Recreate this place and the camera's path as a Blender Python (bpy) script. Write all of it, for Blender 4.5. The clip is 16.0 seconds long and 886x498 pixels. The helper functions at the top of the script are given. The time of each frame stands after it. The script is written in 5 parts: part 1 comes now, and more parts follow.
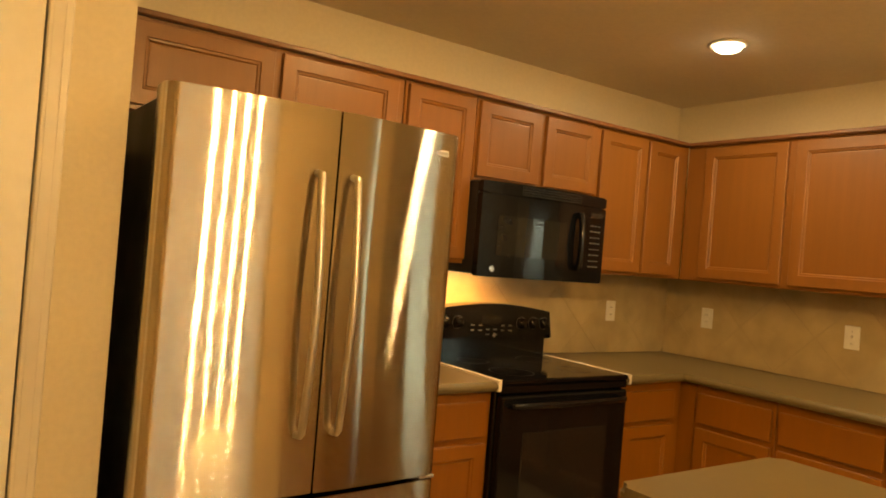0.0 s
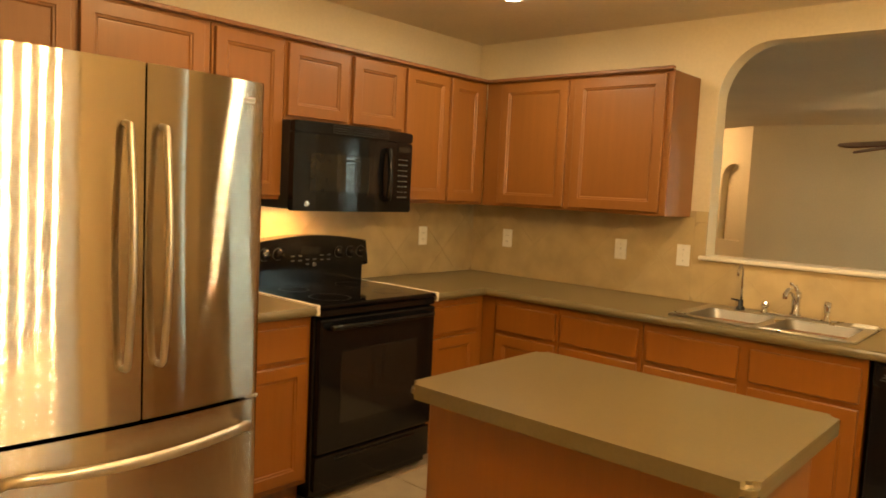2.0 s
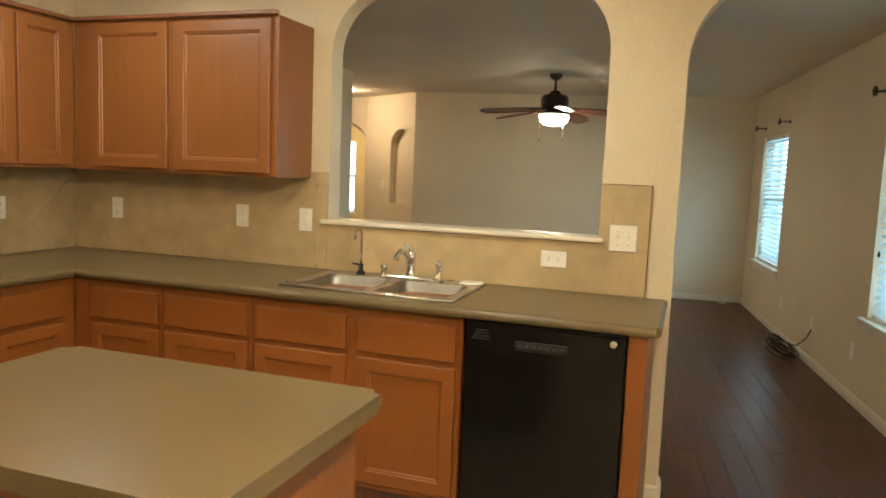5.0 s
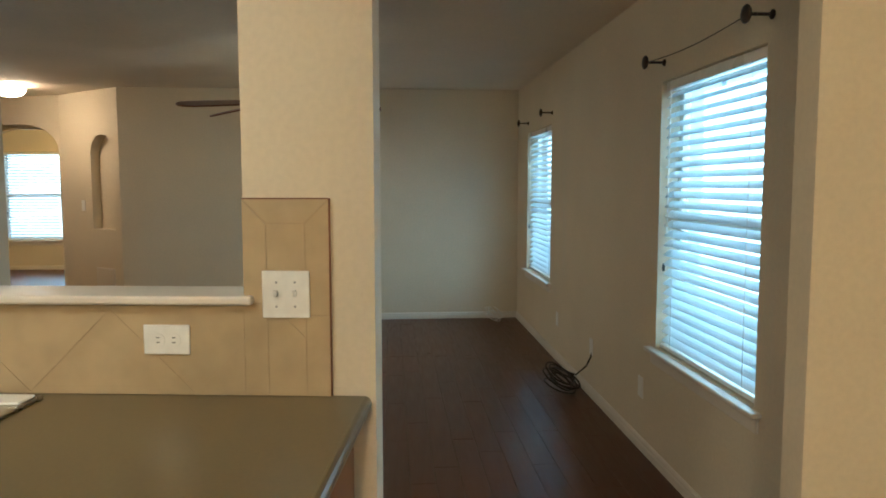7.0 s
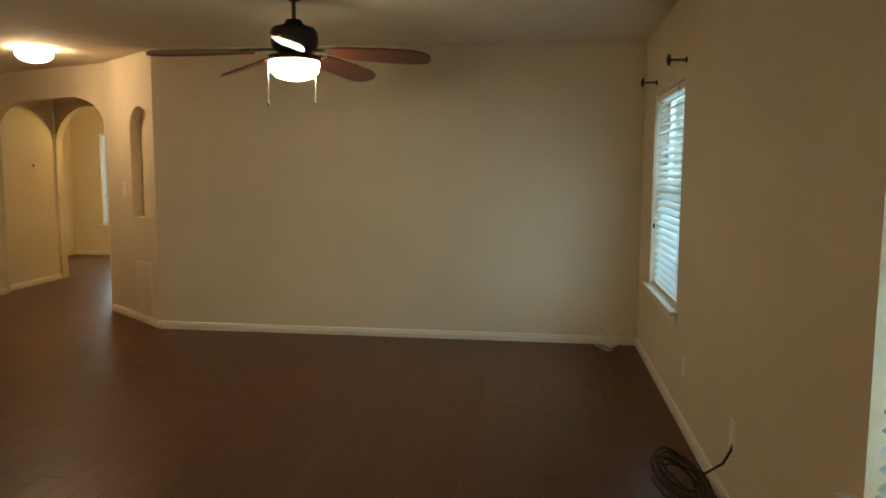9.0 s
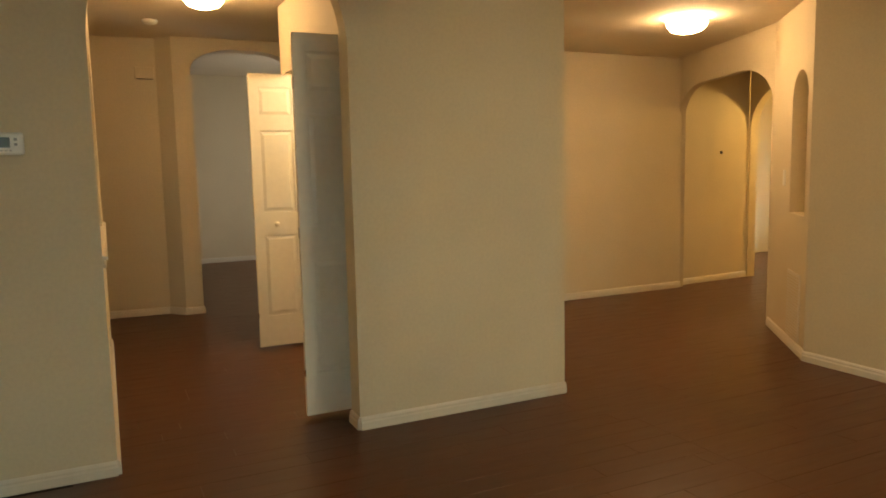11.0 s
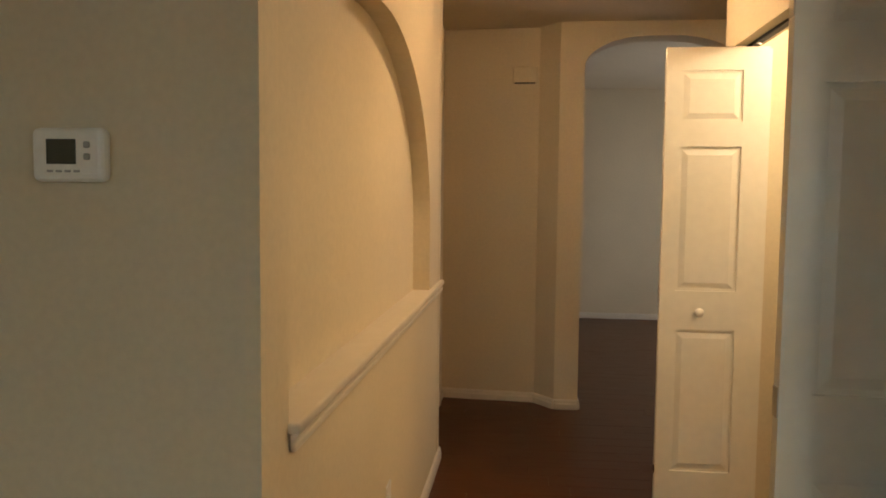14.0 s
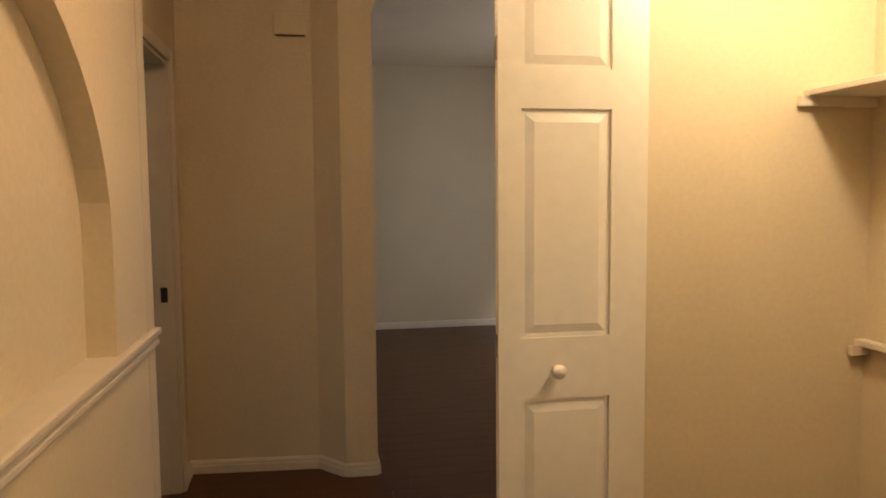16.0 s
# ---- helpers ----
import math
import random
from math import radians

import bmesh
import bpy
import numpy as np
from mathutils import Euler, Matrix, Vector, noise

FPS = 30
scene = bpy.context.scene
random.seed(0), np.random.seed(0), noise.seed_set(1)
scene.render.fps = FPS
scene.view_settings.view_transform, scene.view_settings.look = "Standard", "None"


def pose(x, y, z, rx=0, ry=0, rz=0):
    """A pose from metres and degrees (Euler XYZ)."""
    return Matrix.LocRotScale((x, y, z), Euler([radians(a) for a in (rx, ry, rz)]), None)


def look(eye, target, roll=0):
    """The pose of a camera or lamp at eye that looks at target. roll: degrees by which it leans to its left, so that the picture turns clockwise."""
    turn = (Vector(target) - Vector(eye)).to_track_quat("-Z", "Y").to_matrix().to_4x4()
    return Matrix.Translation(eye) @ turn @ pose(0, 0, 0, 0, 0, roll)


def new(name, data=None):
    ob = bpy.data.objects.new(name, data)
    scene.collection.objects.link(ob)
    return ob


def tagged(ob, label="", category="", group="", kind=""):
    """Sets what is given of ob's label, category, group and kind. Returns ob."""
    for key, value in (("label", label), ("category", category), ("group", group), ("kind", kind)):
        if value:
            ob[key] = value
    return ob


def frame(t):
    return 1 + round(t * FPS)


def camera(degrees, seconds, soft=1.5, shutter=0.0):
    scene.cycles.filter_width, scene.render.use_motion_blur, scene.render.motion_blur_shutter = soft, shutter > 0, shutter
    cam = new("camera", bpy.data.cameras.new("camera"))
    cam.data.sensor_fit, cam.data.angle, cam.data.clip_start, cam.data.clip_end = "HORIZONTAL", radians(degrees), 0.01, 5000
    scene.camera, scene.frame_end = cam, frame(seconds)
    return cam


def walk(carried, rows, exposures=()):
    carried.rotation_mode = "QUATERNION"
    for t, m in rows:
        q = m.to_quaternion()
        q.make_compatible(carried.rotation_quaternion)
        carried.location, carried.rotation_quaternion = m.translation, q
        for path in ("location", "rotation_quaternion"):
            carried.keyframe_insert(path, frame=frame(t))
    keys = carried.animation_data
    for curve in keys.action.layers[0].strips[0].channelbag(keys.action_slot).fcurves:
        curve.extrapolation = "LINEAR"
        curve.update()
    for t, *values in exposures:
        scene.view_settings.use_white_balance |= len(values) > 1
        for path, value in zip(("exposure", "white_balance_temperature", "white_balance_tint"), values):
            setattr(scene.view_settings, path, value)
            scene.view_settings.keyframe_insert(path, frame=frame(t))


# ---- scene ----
cam = camera(63.0, 16.0, soft=1.8)

# seconds, eye, target, lean
PATH = [
    (0, (-3.728, -2.886, 1.411), (-2.584, -1.245, 1.422), 4.7),
    (0.5, (-3.729, -2.891, 1.426), (-2.642, -1.212, 1.428), 3.9),
    (1, (-3.72, -2.885, 1.429), (-2.564, -1.253, 1.377), 3.4),
    (1.5, (-3.781, -2.972, 1.45), (-2.44, -1.492, 1.351), 4.2),
    (2, (-3.844, -3.147, 1.459), (-2.353, -1.825, 1.293), 2.8),
    (2.5, (-3.83, -3.158, 1.532), (-2.179, -2.029, 1.53), 1.5),
    (3, (-3.75, -3.25, 1.589), (-2.11, -2.133, 1.844), 1.3),
    (3.5, (-3.693, -3.292, 1.579), (-2.093, -2.136, 1.903), 0.8),
    (4, (-3.646, -3.341, 1.567), (-2.023, -2.187, 1.751), 0.1),
    (4.5, (-3.56, -3.389, 1.486), (-1.817, -2.414, 1.372), 0.3),
    (5, (-3.276, -3.363, 1.434), (-1.393, -2.724, 1.22), 2.3),
    (6.2, (-2.35, -3.48, 1.43), (-0.37, -3.26, 1.25), 1.0),
    (7.5, (-1.373, -3.587, 1.444), (0.618, -3.543, 1.265), 0.1),
    (8, (-0.953, -3.635, 1.444), (1.039, -3.578, 1.273), 1.0),
    (9.2, (0.28, -3.95, 1.40), (2.15, -3.3, 1.18), -0.2),
    (10.3, (1.498, -4.102, 1.378), (2.692, -2.442, 1.130), -1.3),
    (10.5, (1.583, -3.978, 1.372), (2.622, -2.218, 1.106), -1.4),
    (11, (1.719, -3.630, 1.359), (2.388, -1.696, 1.125), -1.2),
    (11.5, (1.900, -3.308, 1.345), (2.150, -1.275, 1.130), -0.2),
    (12, (1.954, -2.925, 1.352), (1.843, -0.879, 1.125), 0.2),
    (12.5, (1.954, -2.520, 1.370), (1.768, -0.479, 1.167), 0.5),
    (13, (1.977, -2.089, 1.389), (1.632, -0.067, 1.198), 0.8),
    (13.5, (1.941, -1.693, 1.398), (1.527, 0.317, 1.229), 1.3),
    (14, (1.898, -1.298, 1.419), (1.463, 0.711, 1.278), 0.6),
    (14.5, (1.922, -0.881, 1.441), (1.335, 1.091, 1.344), 0.2),
    (15, (1.882, -0.561, 1.432), (1.418, 1.444, 1.351), 1.3),
    (15.5, (1.862, -0.267, 1.427), (1.744, 1.786, 1.303), 0.2),
    (16, (1.889, 0.010, 1.433), (2.020, 2.060, 1.273), -0.5),
]
EXPOSURES = [(0, -0.1, 9700, 6), (0.5, -0.25, 9300, 6), (1, -0.42, 8900, 6), (1.5, -0.13, 8550, 6), (2, 0.1, 7850, 5), (2.5, 0.36, 7050, 4), (3.5, 0.16, 6650, 4), (5, 0.17, 5200, -2), (7.5, -0.42, 4700, -1), (8.2, -0.48, 4800, -1), (10.3, -0.05, 7600, 3), (12, 0.13, 6900, 3), (13.5, 0.03, 6500, 5), (14.5, -0.18, 6200, 7), (15, -0.22, 6150, 8), (16, -0.18, 6350, 9)]
walk(cam, [(t, look(e, g, r)) for t, e, g, r in PATH], EXPOSURES)

# the living room, foyer and hall stand at a slight angle to the kitchen
TURN = 6.5
LIV = Matrix.Translation((0, -3.3, 0)) @ Matrix.Rotation(radians(TURN), 4, "Z") @ Matrix.Translation((0, 3.3, 0))
CEIL = 2.43
HAL = LIV @ Matrix.Translation((0, 0.12, 0))
HALL_CEIL = 2.595

# ---- world and lamps ----
world = bpy.data.worlds.new("sky")
scene.world = world
world.use_nodes = True
wn = world.node_tree
sky = wn.nodes.new("ShaderNodeTexSky")
sky.sky_type, sky.sun_disc = "NISHITA", False
sky.sun_elevation, sky.sun_rotation = radians(35), radians(150)
wn.links.new(sky.outputs[0], wn.nodes["Background"].inputs[0])
wn.nodes["Background"].inputs[1].default_value = 0.1
sun = new("sun", bpy.data.lights.new("sun", "SUN"))
sun.data.energy, sun.data.angle, sun.data.color = 1.0, radians(10), (1, 0.96, 0.9)
sun.matrix_basis = look((8, -14, 12), (0, 0, 0))

WARM = (1.0, 0.68, 0.36)


def area(name, m, w, h, watts, color, disk=False, spread=180):
    d = bpy.data.lights.new(name, "AREA")
    d.shape = "DISK" if disk else "RECTANGLE"
    d.size, d.size_y, d.energy, d.color, d.spread = w, h, watts, color, radians(spread)
    o = new(name, d)
    o.matrix_basis = m
    return o


def point(name, m, watts, color, r=0.05):
    d = bpy.data.lights.new(name, "POINT")
    d.energy, d.color, d.shadow_soft_size = watts, color, r
    o = new(name, d)
    o.matrix_basis = m
    return o


# (x, y, watts, colour) of the recessed cans in the kitchen ceiling
CANS = [(-0.94, -0.95, 10, (1.0, 0.8, 0.57)), (-1.03, -2.39, 15, (1.0, 0.79, 0.54)), (-2.255, -1.08, 13, WARM)]
for cx, cy, watts, col in CANS:
    area("can_lamp", pose(cx, cy, CEIL - 0.038), 0.12, 0.12, watts, col, True, 180)
PENDANT = (-2.76, -3.45)
area("microwave_lamp", pose(-1.61, -0.16, 1.318), 0.12, 0.05, 2.6, (1.0, 0.38, 0.07), False, 180)
FAN = (4.1, -2.47)
FOYER = (5.78, 0.3)
HALL = (2.44, 1.42)
point("closet_lamp", HAL @ pose(3.45, 0.95, 2.15), 35, (1.0, 0.74, 0.46), 0.06)
point("study_lamp", HAL @ pose(9.5, 1.35, 2.2), 75, (1.0, 0.6, 0.2), 0.1)
DAY = (0.76, 0.92, 0.9)
for wx, ww in ((1.35, 1.0), (5.05, 1.0)):
    area("window_daylight", LIV @ pose(wx, -4.95, 1.28, 90, 0, 0), ww, 1.25, 24, DAY)
area("window_daylight", HAL @ pose(11.3, 2.5, 1.3, 90, 0, 90), 1.2, 1.4, 25, DAY)
area("window_daylight", HAL @ pose(5.2, 5.3, 1.4, 90, 0, 90), 1.2, 1.4, 26, (0.96, 0.9, 0.9))
area("window_daylight", pose(-2.75, -5.2, 1.4, 90, 0, 0), 1.4, 1.2, 6, DAY)
area("window_daylight", HAL @ pose(-0.75, 2.9, 1.4, 90, 0, -90), 0.9, 1.2, 1.3, (0.7, 0.85, 1.0))

# ---- materials ----
def nodes_of(name):
    m = bpy.data.materials.new(name)
    m.use_nodes = True
    t = m.node_tree
    return m, t, t.nodes["Principled BSDF"]


def link(t, a, b):
    t.links.new(a, b)


def noise_tex(t, scale, detail=4, coords="Object", stretch=(1, 1, 1)):
    tc = t.nodes.new("ShaderNodeTexCoord")
    mp = t.nodes.new("ShaderNodeMapping")
    mp.inputs["Scale"].default_value = stretch
    link(t, tc.outputs[coords], mp.inputs[0])
    n = t.nodes.new("ShaderNodeTexNoise")
    n.inputs["Scale"].default_value, n.inputs["Detail"].default_value = scale, detail
    link(t, mp.outputs[0], n.inputs["Vector"])
    return n


def ramp(t, src, stops):
    r = t.nodes.new("ShaderNodeValToRGB")
    el = r.color_ramp.elements
    el[0].position, el[0].color = stops[0][0], (*stops[0][1], 1)
    el[1].position, el[1].color = stops[-1][0], (*stops[-1][1], 1)
    for p, c in stops[1:-1]:
        e = el.new(p)
        e.color = (*c, 1)
    link(t, src, r.inputs[0])
    return r


def mix(t, mode, fac, a, b):
    m = t.nodes.new("ShaderNodeMix")
    m.data_type, m.blend_type = "RGBA", mode
    for i, v in ((0, fac), (6, a), (7, b)):
        if hasattr(v, "links"):
            link(t, v, m.inputs[i])
        elif i == 0:
            m.inputs[i].default_value = v
        else:
            m.inputs[i].default_value = (*v, 1)
    return m.outputs[2]


def bump(t, p, src, strength, dist=0.002):
    b = t.nodes.new("ShaderNodeBump")
    b.inputs["Strength"].default_value, b.inputs["Distance"].default_value = strength, dist
    link(t, src, b.inputs["Height"])
    link(t, b.outputs[0], p.inputs["Normal"])


def scaled(c, k):
    return tuple(min(1, x * k) for x in c)


def painted(name, c, rough=0.6, grain=60, vary=0.06, relief=0.15, dist=0.002, patch=1.5):
    m, t, p = nodes_of(name)
    big, fine = noise_tex(t, patch, 3), noise_tex(t, grain, 5)
    r1 = ramp(t, big.outputs[0], [(0.3, scaled(c, 1 - vary)), (0.7, scaled(c, 1 + vary * 0.6))])
    r2 = ramp(t, fine.outputs[0], [(0.35, (1 - vary, 1 - vary, 1 - vary)), (0.65, (1, 1, 1))])
    link(t, mix(t, "MULTIPLY", 1.0, r1.outputs[0], r2.outputs[0]), p.inputs["Base Color"])
    p.inputs["Roughness"].default_value = rough
    bump(t, p, fine.outputs[0], relief, dist)
    return m


def wood(name, c, rough=0.42, axis=2, spread=0.2, coat=0.1):
    m, t, p = nodes_of(name)
    st = [22, 22, 22]
    st[axis] = 1.2
    g = noise_tex(t, 1.6, 6, "Object", st)
    f = noise_tex(t, 9, 6, "Object", st)
    big = noise_tex(t, 1.3, 2)
    r1 = ramp(t, g.outputs[0], [(0.3, scaled(c, 1 - spread)), (0.55, c), (0.75, scaled(c, 1 + spread))])
    r2 = ramp(t, f.outputs[0], [(0.35, (0.96, 0.955, 0.95)), (0.65, (1, 1, 1))])
    r3 = ramp(t, big.outputs[0], [(0.3, (0.9, 0.88, 0.85)), (0.7, (1, 1, 1))])
    o = mix(t, "MULTIPLY", 1.0, r1.outputs[0], r2.outputs[0])
    link(t, mix(t, "MULTIPLY", 1.0, o, r3.outputs[0]), p.inputs["Base Color"])
    p.inputs["Roughness"].default_value = rough
    p.inputs["Coat Weight"].default_value, p.inputs["Coat Roughness"].default_value = coat, 0.25
    bump(t, p, f.outputs[0], 0.08, 0.001)
    return m


def plain(name, c, rough=0.4, metal=0.0, coat=0.0, vary=0.05, scale=30, spec=0.5):
    m, t, p = nodes_of(name)
    p.inputs["Specular IOR Level"].default_value = spec
    n = noise_tex(t, scale, 4)
    r = ramp(t, n.outputs[0], [(0.3, scaled(c, 1 - vary)), (0.7, scaled(c, 1 + vary))])
    link(t, r.outputs[0], p.inputs["Base Color"])
    p.inputs["Roughness"].default_value, p.inputs["Metallic"].default_value = rough, metal
    p.inputs["Coat Weight"].default_value, p.inputs["Coat Roughness"].default_value = coat, 0.03
    q = ramp(t, noise_tex(t, 6, 4).outputs[0], [(0.3, (max(0, rough - 0.05),) * 3), (0.7, (min(1, rough + 0.06),) * 3)])
    link(t, q.outputs[0], p.inputs["Roughness"])
    return m


def glowing(name, c, strength):
    m, t, p = nodes_of(name)
    p.inputs["Base Color"].default_value = (0.9, 0.9, 0.88, 1)
    p.inputs["Emission Color"].default_value, p.inputs["Emission Strength"].default_value = (*c, 1), strength
    p.inputs["Roughness"].default_value = 0.4
    return m


def brushed(name, c, rough, spread):
    """Steel with a horizontal grain: its fine scratches scatter light up and down."""
    m, t, p = nodes_of(name)
    tone = noise_tex(t, 1.0, 3, "Object", (3, 3, 260))
    r = ramp(t, tone.outputs[0], [(0.3, scaled(c, 0.94)), (0.7, scaled(c, 1.03))])
    link(t, r.outputs[0], p.inputs["Base Color"])
    p.inputs["Metallic"].default_value, p.inputs["Roughness"].default_value = 1.0, rough
    tc = t.nodes.new("ShaderNodeTexCoord")
    big = t.nodes.new("ShaderNodeVectorMath")
    big.operation = "MULTIPLY"
    big.inputs[1].default_value = (9000, 9000, 9000)
    link(t, tc.outputs["Object"], big.inputs[0])
    grain = t.nodes.new("ShaderNodeTexWhiteNoise")
    link(t, big.outputs[0], grain.inputs["Vector"])
    total = t.nodes.new("ShaderNodeVectorMath")
    total.operation = "DOT_PRODUCT"
    total.inputs[1].default_value = (1, 1, 1)
    link(t, grain.outputs["Color"], total.inputs[0])
    tilt = t.nodes.new("ShaderNodeMapRange")
    tilt.inputs["From Max"].default_value = 3.0
    tilt.inputs["To Min"].default_value, tilt.inputs["To Max"].default_value = -spread, spread
    link(t, total.outputs["Value"], tilt.inputs[0])
    up = t.nodes.new("ShaderNodeCombineXYZ")
    link(t, tilt.outputs[0], up.inputs["Z"])
    add = t.nodes.new("ShaderNodeVectorMath")
    link(t, tc.outputs["Normal"], add.inputs[0])
    link(t, up.outputs[0], add.inputs[1])
    unit = t.nodes.new("ShaderNodeVectorMath")
    unit.operation = "NORMALIZE"
    link(t, add.outputs[0], unit.inputs[0])
    link(t, unit.outputs[0], p.inputs["Normal"])
    return m


WALL = painted("wall_paint", (0.68, 0.59, 0.425), 0.65, 55, 0.05, 0.18, 0.003)
CEILING = painted("ceiling_paint", (0.76, 0.67, 0.52), 0.8, 45, 0.05, 0.4, 0.003)
TRIM = painted("trim_paint", (0.7, 0.64, 0.54), 0.35, 20, 0.04, 0.05)
DOORPAINT = painted("door_paint", (0.8, 0.76, 0.66), 0.35, 25, 0.04, 0.06)
MAPLE = wood("maple", (0.23, 0.087, 0.02), spread=0.045)
MAPLE_D = wood("maple_base", (0.24, 0.082, 0.012), spread=0.045)
DARKEDGE = wood("dark_wood_edge", (0.2, 0.08, 0.035))
LAMINATE = painted("laminate", (0.138, 0.104, 0.048), 0.3, 90, 0.07, 0.0, 0.0005, 3)
TILE = painted("beige_tile", (0.5, 0.385, 0.215), 0.35, 9, 0.14, 0.12, 0.002, 2.2)
GROUT = painted("grout", (0.43, 0.33, 0.19), 0.85, 120, 0.08, 0.3)
STEEL = brushed("brushed_steel", (0.57, 0.49, 0.39), 0.038, 0.6)
HANDLE = plain("handle_steel", (0.6, 0.54, 0.46), 0.36, 1.0)
SINKSTEEL = plain("sink_steel", (0.55, 0.52, 0.47), 0.3, 1.0)
# the sink's steel again, rougher, with the bowls' shade put into its colour
SINKSTEEL_SHADED = plain("sink_steel_shaded", (0.3, 0.28, 0.25), 0.5, 1.0)
CHROME = plain("chrome", (0.75, 0.75, 0.75), 0.08, 1.0)
NICKEL = plain("satin_nickel", (0.55, 0.5, 0.42), 0.3, 1.0)
BLACK = plain("black_enamel", (0.005, 0.005, 0.0055), 0.14, 0, 0.0, spec=0.3)
BLACKGLASS = plain("black_glass", (0.004, 0.004, 0.0045), 0.05, 0, 0.0, spec=0.4)
SMOKED = plain("smoked_window", (0.014, 0.013, 0.012), 0.07, 0, 0.0, spec=0.45)
DARKPLASTIC = plain("dark_plastic", (0.012, 0.012, 0.013), 0.35, spec=0.3)
DIM = plain("faint_print", (0.07, 0.07, 0.068), 0.5)
GREY = plain("grey_print", (0.35, 0.35, 0.34), 0.5)
LIGHTBADGE = plain("silver_badge", (0.7, 0.7, 0.7), 0.25, 0.8)
WHITEPLASTIC = plain("white_plastic", (0.8, 0.78, 0.72), 0.3, 0, 0.1)
SLOT = plain("outlet_slot", (0.03, 0.03, 0.03), 0.6)
BRONZE = plain("dark_bronze", (0.045, 0.035, 0.03), 0.4, 0.6)
FANWOOD = wood("fan_blade_wood", (0.14, 0.04, 0.02), 0.3, 0)
CORD = plain("black_cable", (0.02, 0.018, 0.016), 0.5)
WHITECORD = plain("white_cable", (0.7, 0.68, 0.62), 0.5)
LCD = plain("display", (0.07, 0.08, 0.07), 0.2)
KITCHENTILE = painted("floor_tile", (0.42, 0.33, 0.22), 0.4, 8, 0.12, 0.1, 0.002, 1.7)
CANGLOW = glowing("can_lens", (1.0, 0.93, 0.84), 14)
CANGLOWW = glowing("can_lens_warm", (1.0, 0.86, 0.66), 14)
GLOBE = glowing("lit_glass", (1.0, 0.75, 0.47), 66)
DOME = glowing("lit_dome", (1.0, 0.63, 0.34), 76)
HALLDOME = glowing("lit_hall_dome", (1.0, 0.63, 0.34), 61)
BULB = glowing("lit_bulb", (1.0, 0.66, 0.32), 660)
SKYGLOW = glowing("bright_outdoors", (0.5, 0.79, 0.96), 2.2)
SKYGLOW2 = glowing("bright_outdoors_far", (0.86, 0.93, 1.0), 3.0)


def plank_material():
    m, t, p = nodes_of("dark_plank")
    p.inputs["Specular IOR Level"].default_value = 0.32
    info = t.nodes.new("ShaderNodeObjectInfo")
    g = noise_tex(t, 2.0, 6, "Object", (1.2, 16, 16))
    f = noise_tex(t, 5, 4, "Object", (0.8, 9, 9))
    r = ramp(t, g.outputs[0], [(0.25, (0.07, 0.021, 0.0075)), (0.55, (0.084, 0.026, 0.009)), (0.85, (0.1, 0.032, 0.0115))])
    v = ramp(t, info.outputs["Random"], [(0.0, (0.86, 0.85, 0.84)), (1.0, (1, 1, 1))])
    fr = ramp(t, f.outputs[0], [(0.3, (0.93, 0.92, 0.91)), (0.7, (1, 1, 1))])
    o = mix(t, "MULTIPLY", 1.0, r.outputs[0], v.outputs[0])
    link(t, mix(t, "MULTIPLY", 1.0, o, fr.outputs[0]), p.inputs["Base Color"])
    q = ramp(t, f.outputs[0], [(0.3, (0.3,) * 3), (0.7, (0.38,) * 3)])
    link(t, q.outputs[0], p.inputs["Roughness"])
    wav = noise_tex(t, 5, 2, "Object", (1, 3, 1))
    bump(t, p, wav.outputs[0], 0.07, 0.004)
    return m


PLANK = plank_material()
UNDER = painted("subfloor", (0.02, 0.012, 0.008), 0.9, 20)


def blind_material():
    m, t, p = nodes_of("blind_slat")
    out = t.nodes["Material Output"]
    p.inputs["Base Color"].default_value, p.inputs["Roughness"].default_value = (0.8, 0.82, 0.82, 1), 0.4
    tr = t.nodes.new("ShaderNodeBsdfTranslucent")
    tr.inputs[0].default_value = (0.75, 0.85, 0.9, 1)
    mx = t.nodes.new("ShaderNodeMixShader")
    n = noise_tex(t, 3, 2)
    r = ramp(t, n.outputs[0], [(0.3, (0.3,) * 3), (0.7, (0.38,) * 3)])
    link(t, r.outputs[0], mx.inputs[0])
    link(t, p.outputs[0], mx.inputs[1])
    link(t, tr.outputs[0], mx.inputs[2])
    link(t, mx.outputs[0], out.inputs[0])
    return m


SLAT = blind_material()


def glass_material():
    m, t, p = nodes_of("window_glass")
    p.inputs["Transmission Weight"].default_value, p.inputs["Roughness"].default_value = 1.0, 0.02
    p.inputs["Base Color"].default_value = (0.95, 0.98, 1, 1)
    return m


GLASS = glass_material()

# ---- mesh helpers ----
def mesh_of(name, bm, material, smooth=False):
    bmesh.ops.recalc_face_normals(bm, faces=bm.faces)
    me = bpy.data.meshes.new(name)
    for f in bm.faces:
        f.smooth = smooth
    bm.to_mesh(me)
    bm.free()
    me.materials.append(material)
    return me


def part(name, bm, material, parent, label="", m=None, smooth=False):
    o = new(name, mesh_of(name, bm, material, smooth))
    o.parent = parent
    if m is not None:
        o.matrix_basis = m
    if label:
        o["label"] = label
    return o


def thing(name, label, category, m=None, group="", kind=""):
    o = new(name)
    o.empty_display_size = 0.05
    if m is not None:
        o.matrix_basis = m
    return tagged(o, label, category, group, kind)


def solid(name, bm, material, label, category, m=None, group="", kind="", smooth=False):
    o = new(name, mesh_of(name, bm, material, smooth))
    if m is not None:
        o.matrix_basis = m
    return tagged(o, label, category, group, kind)


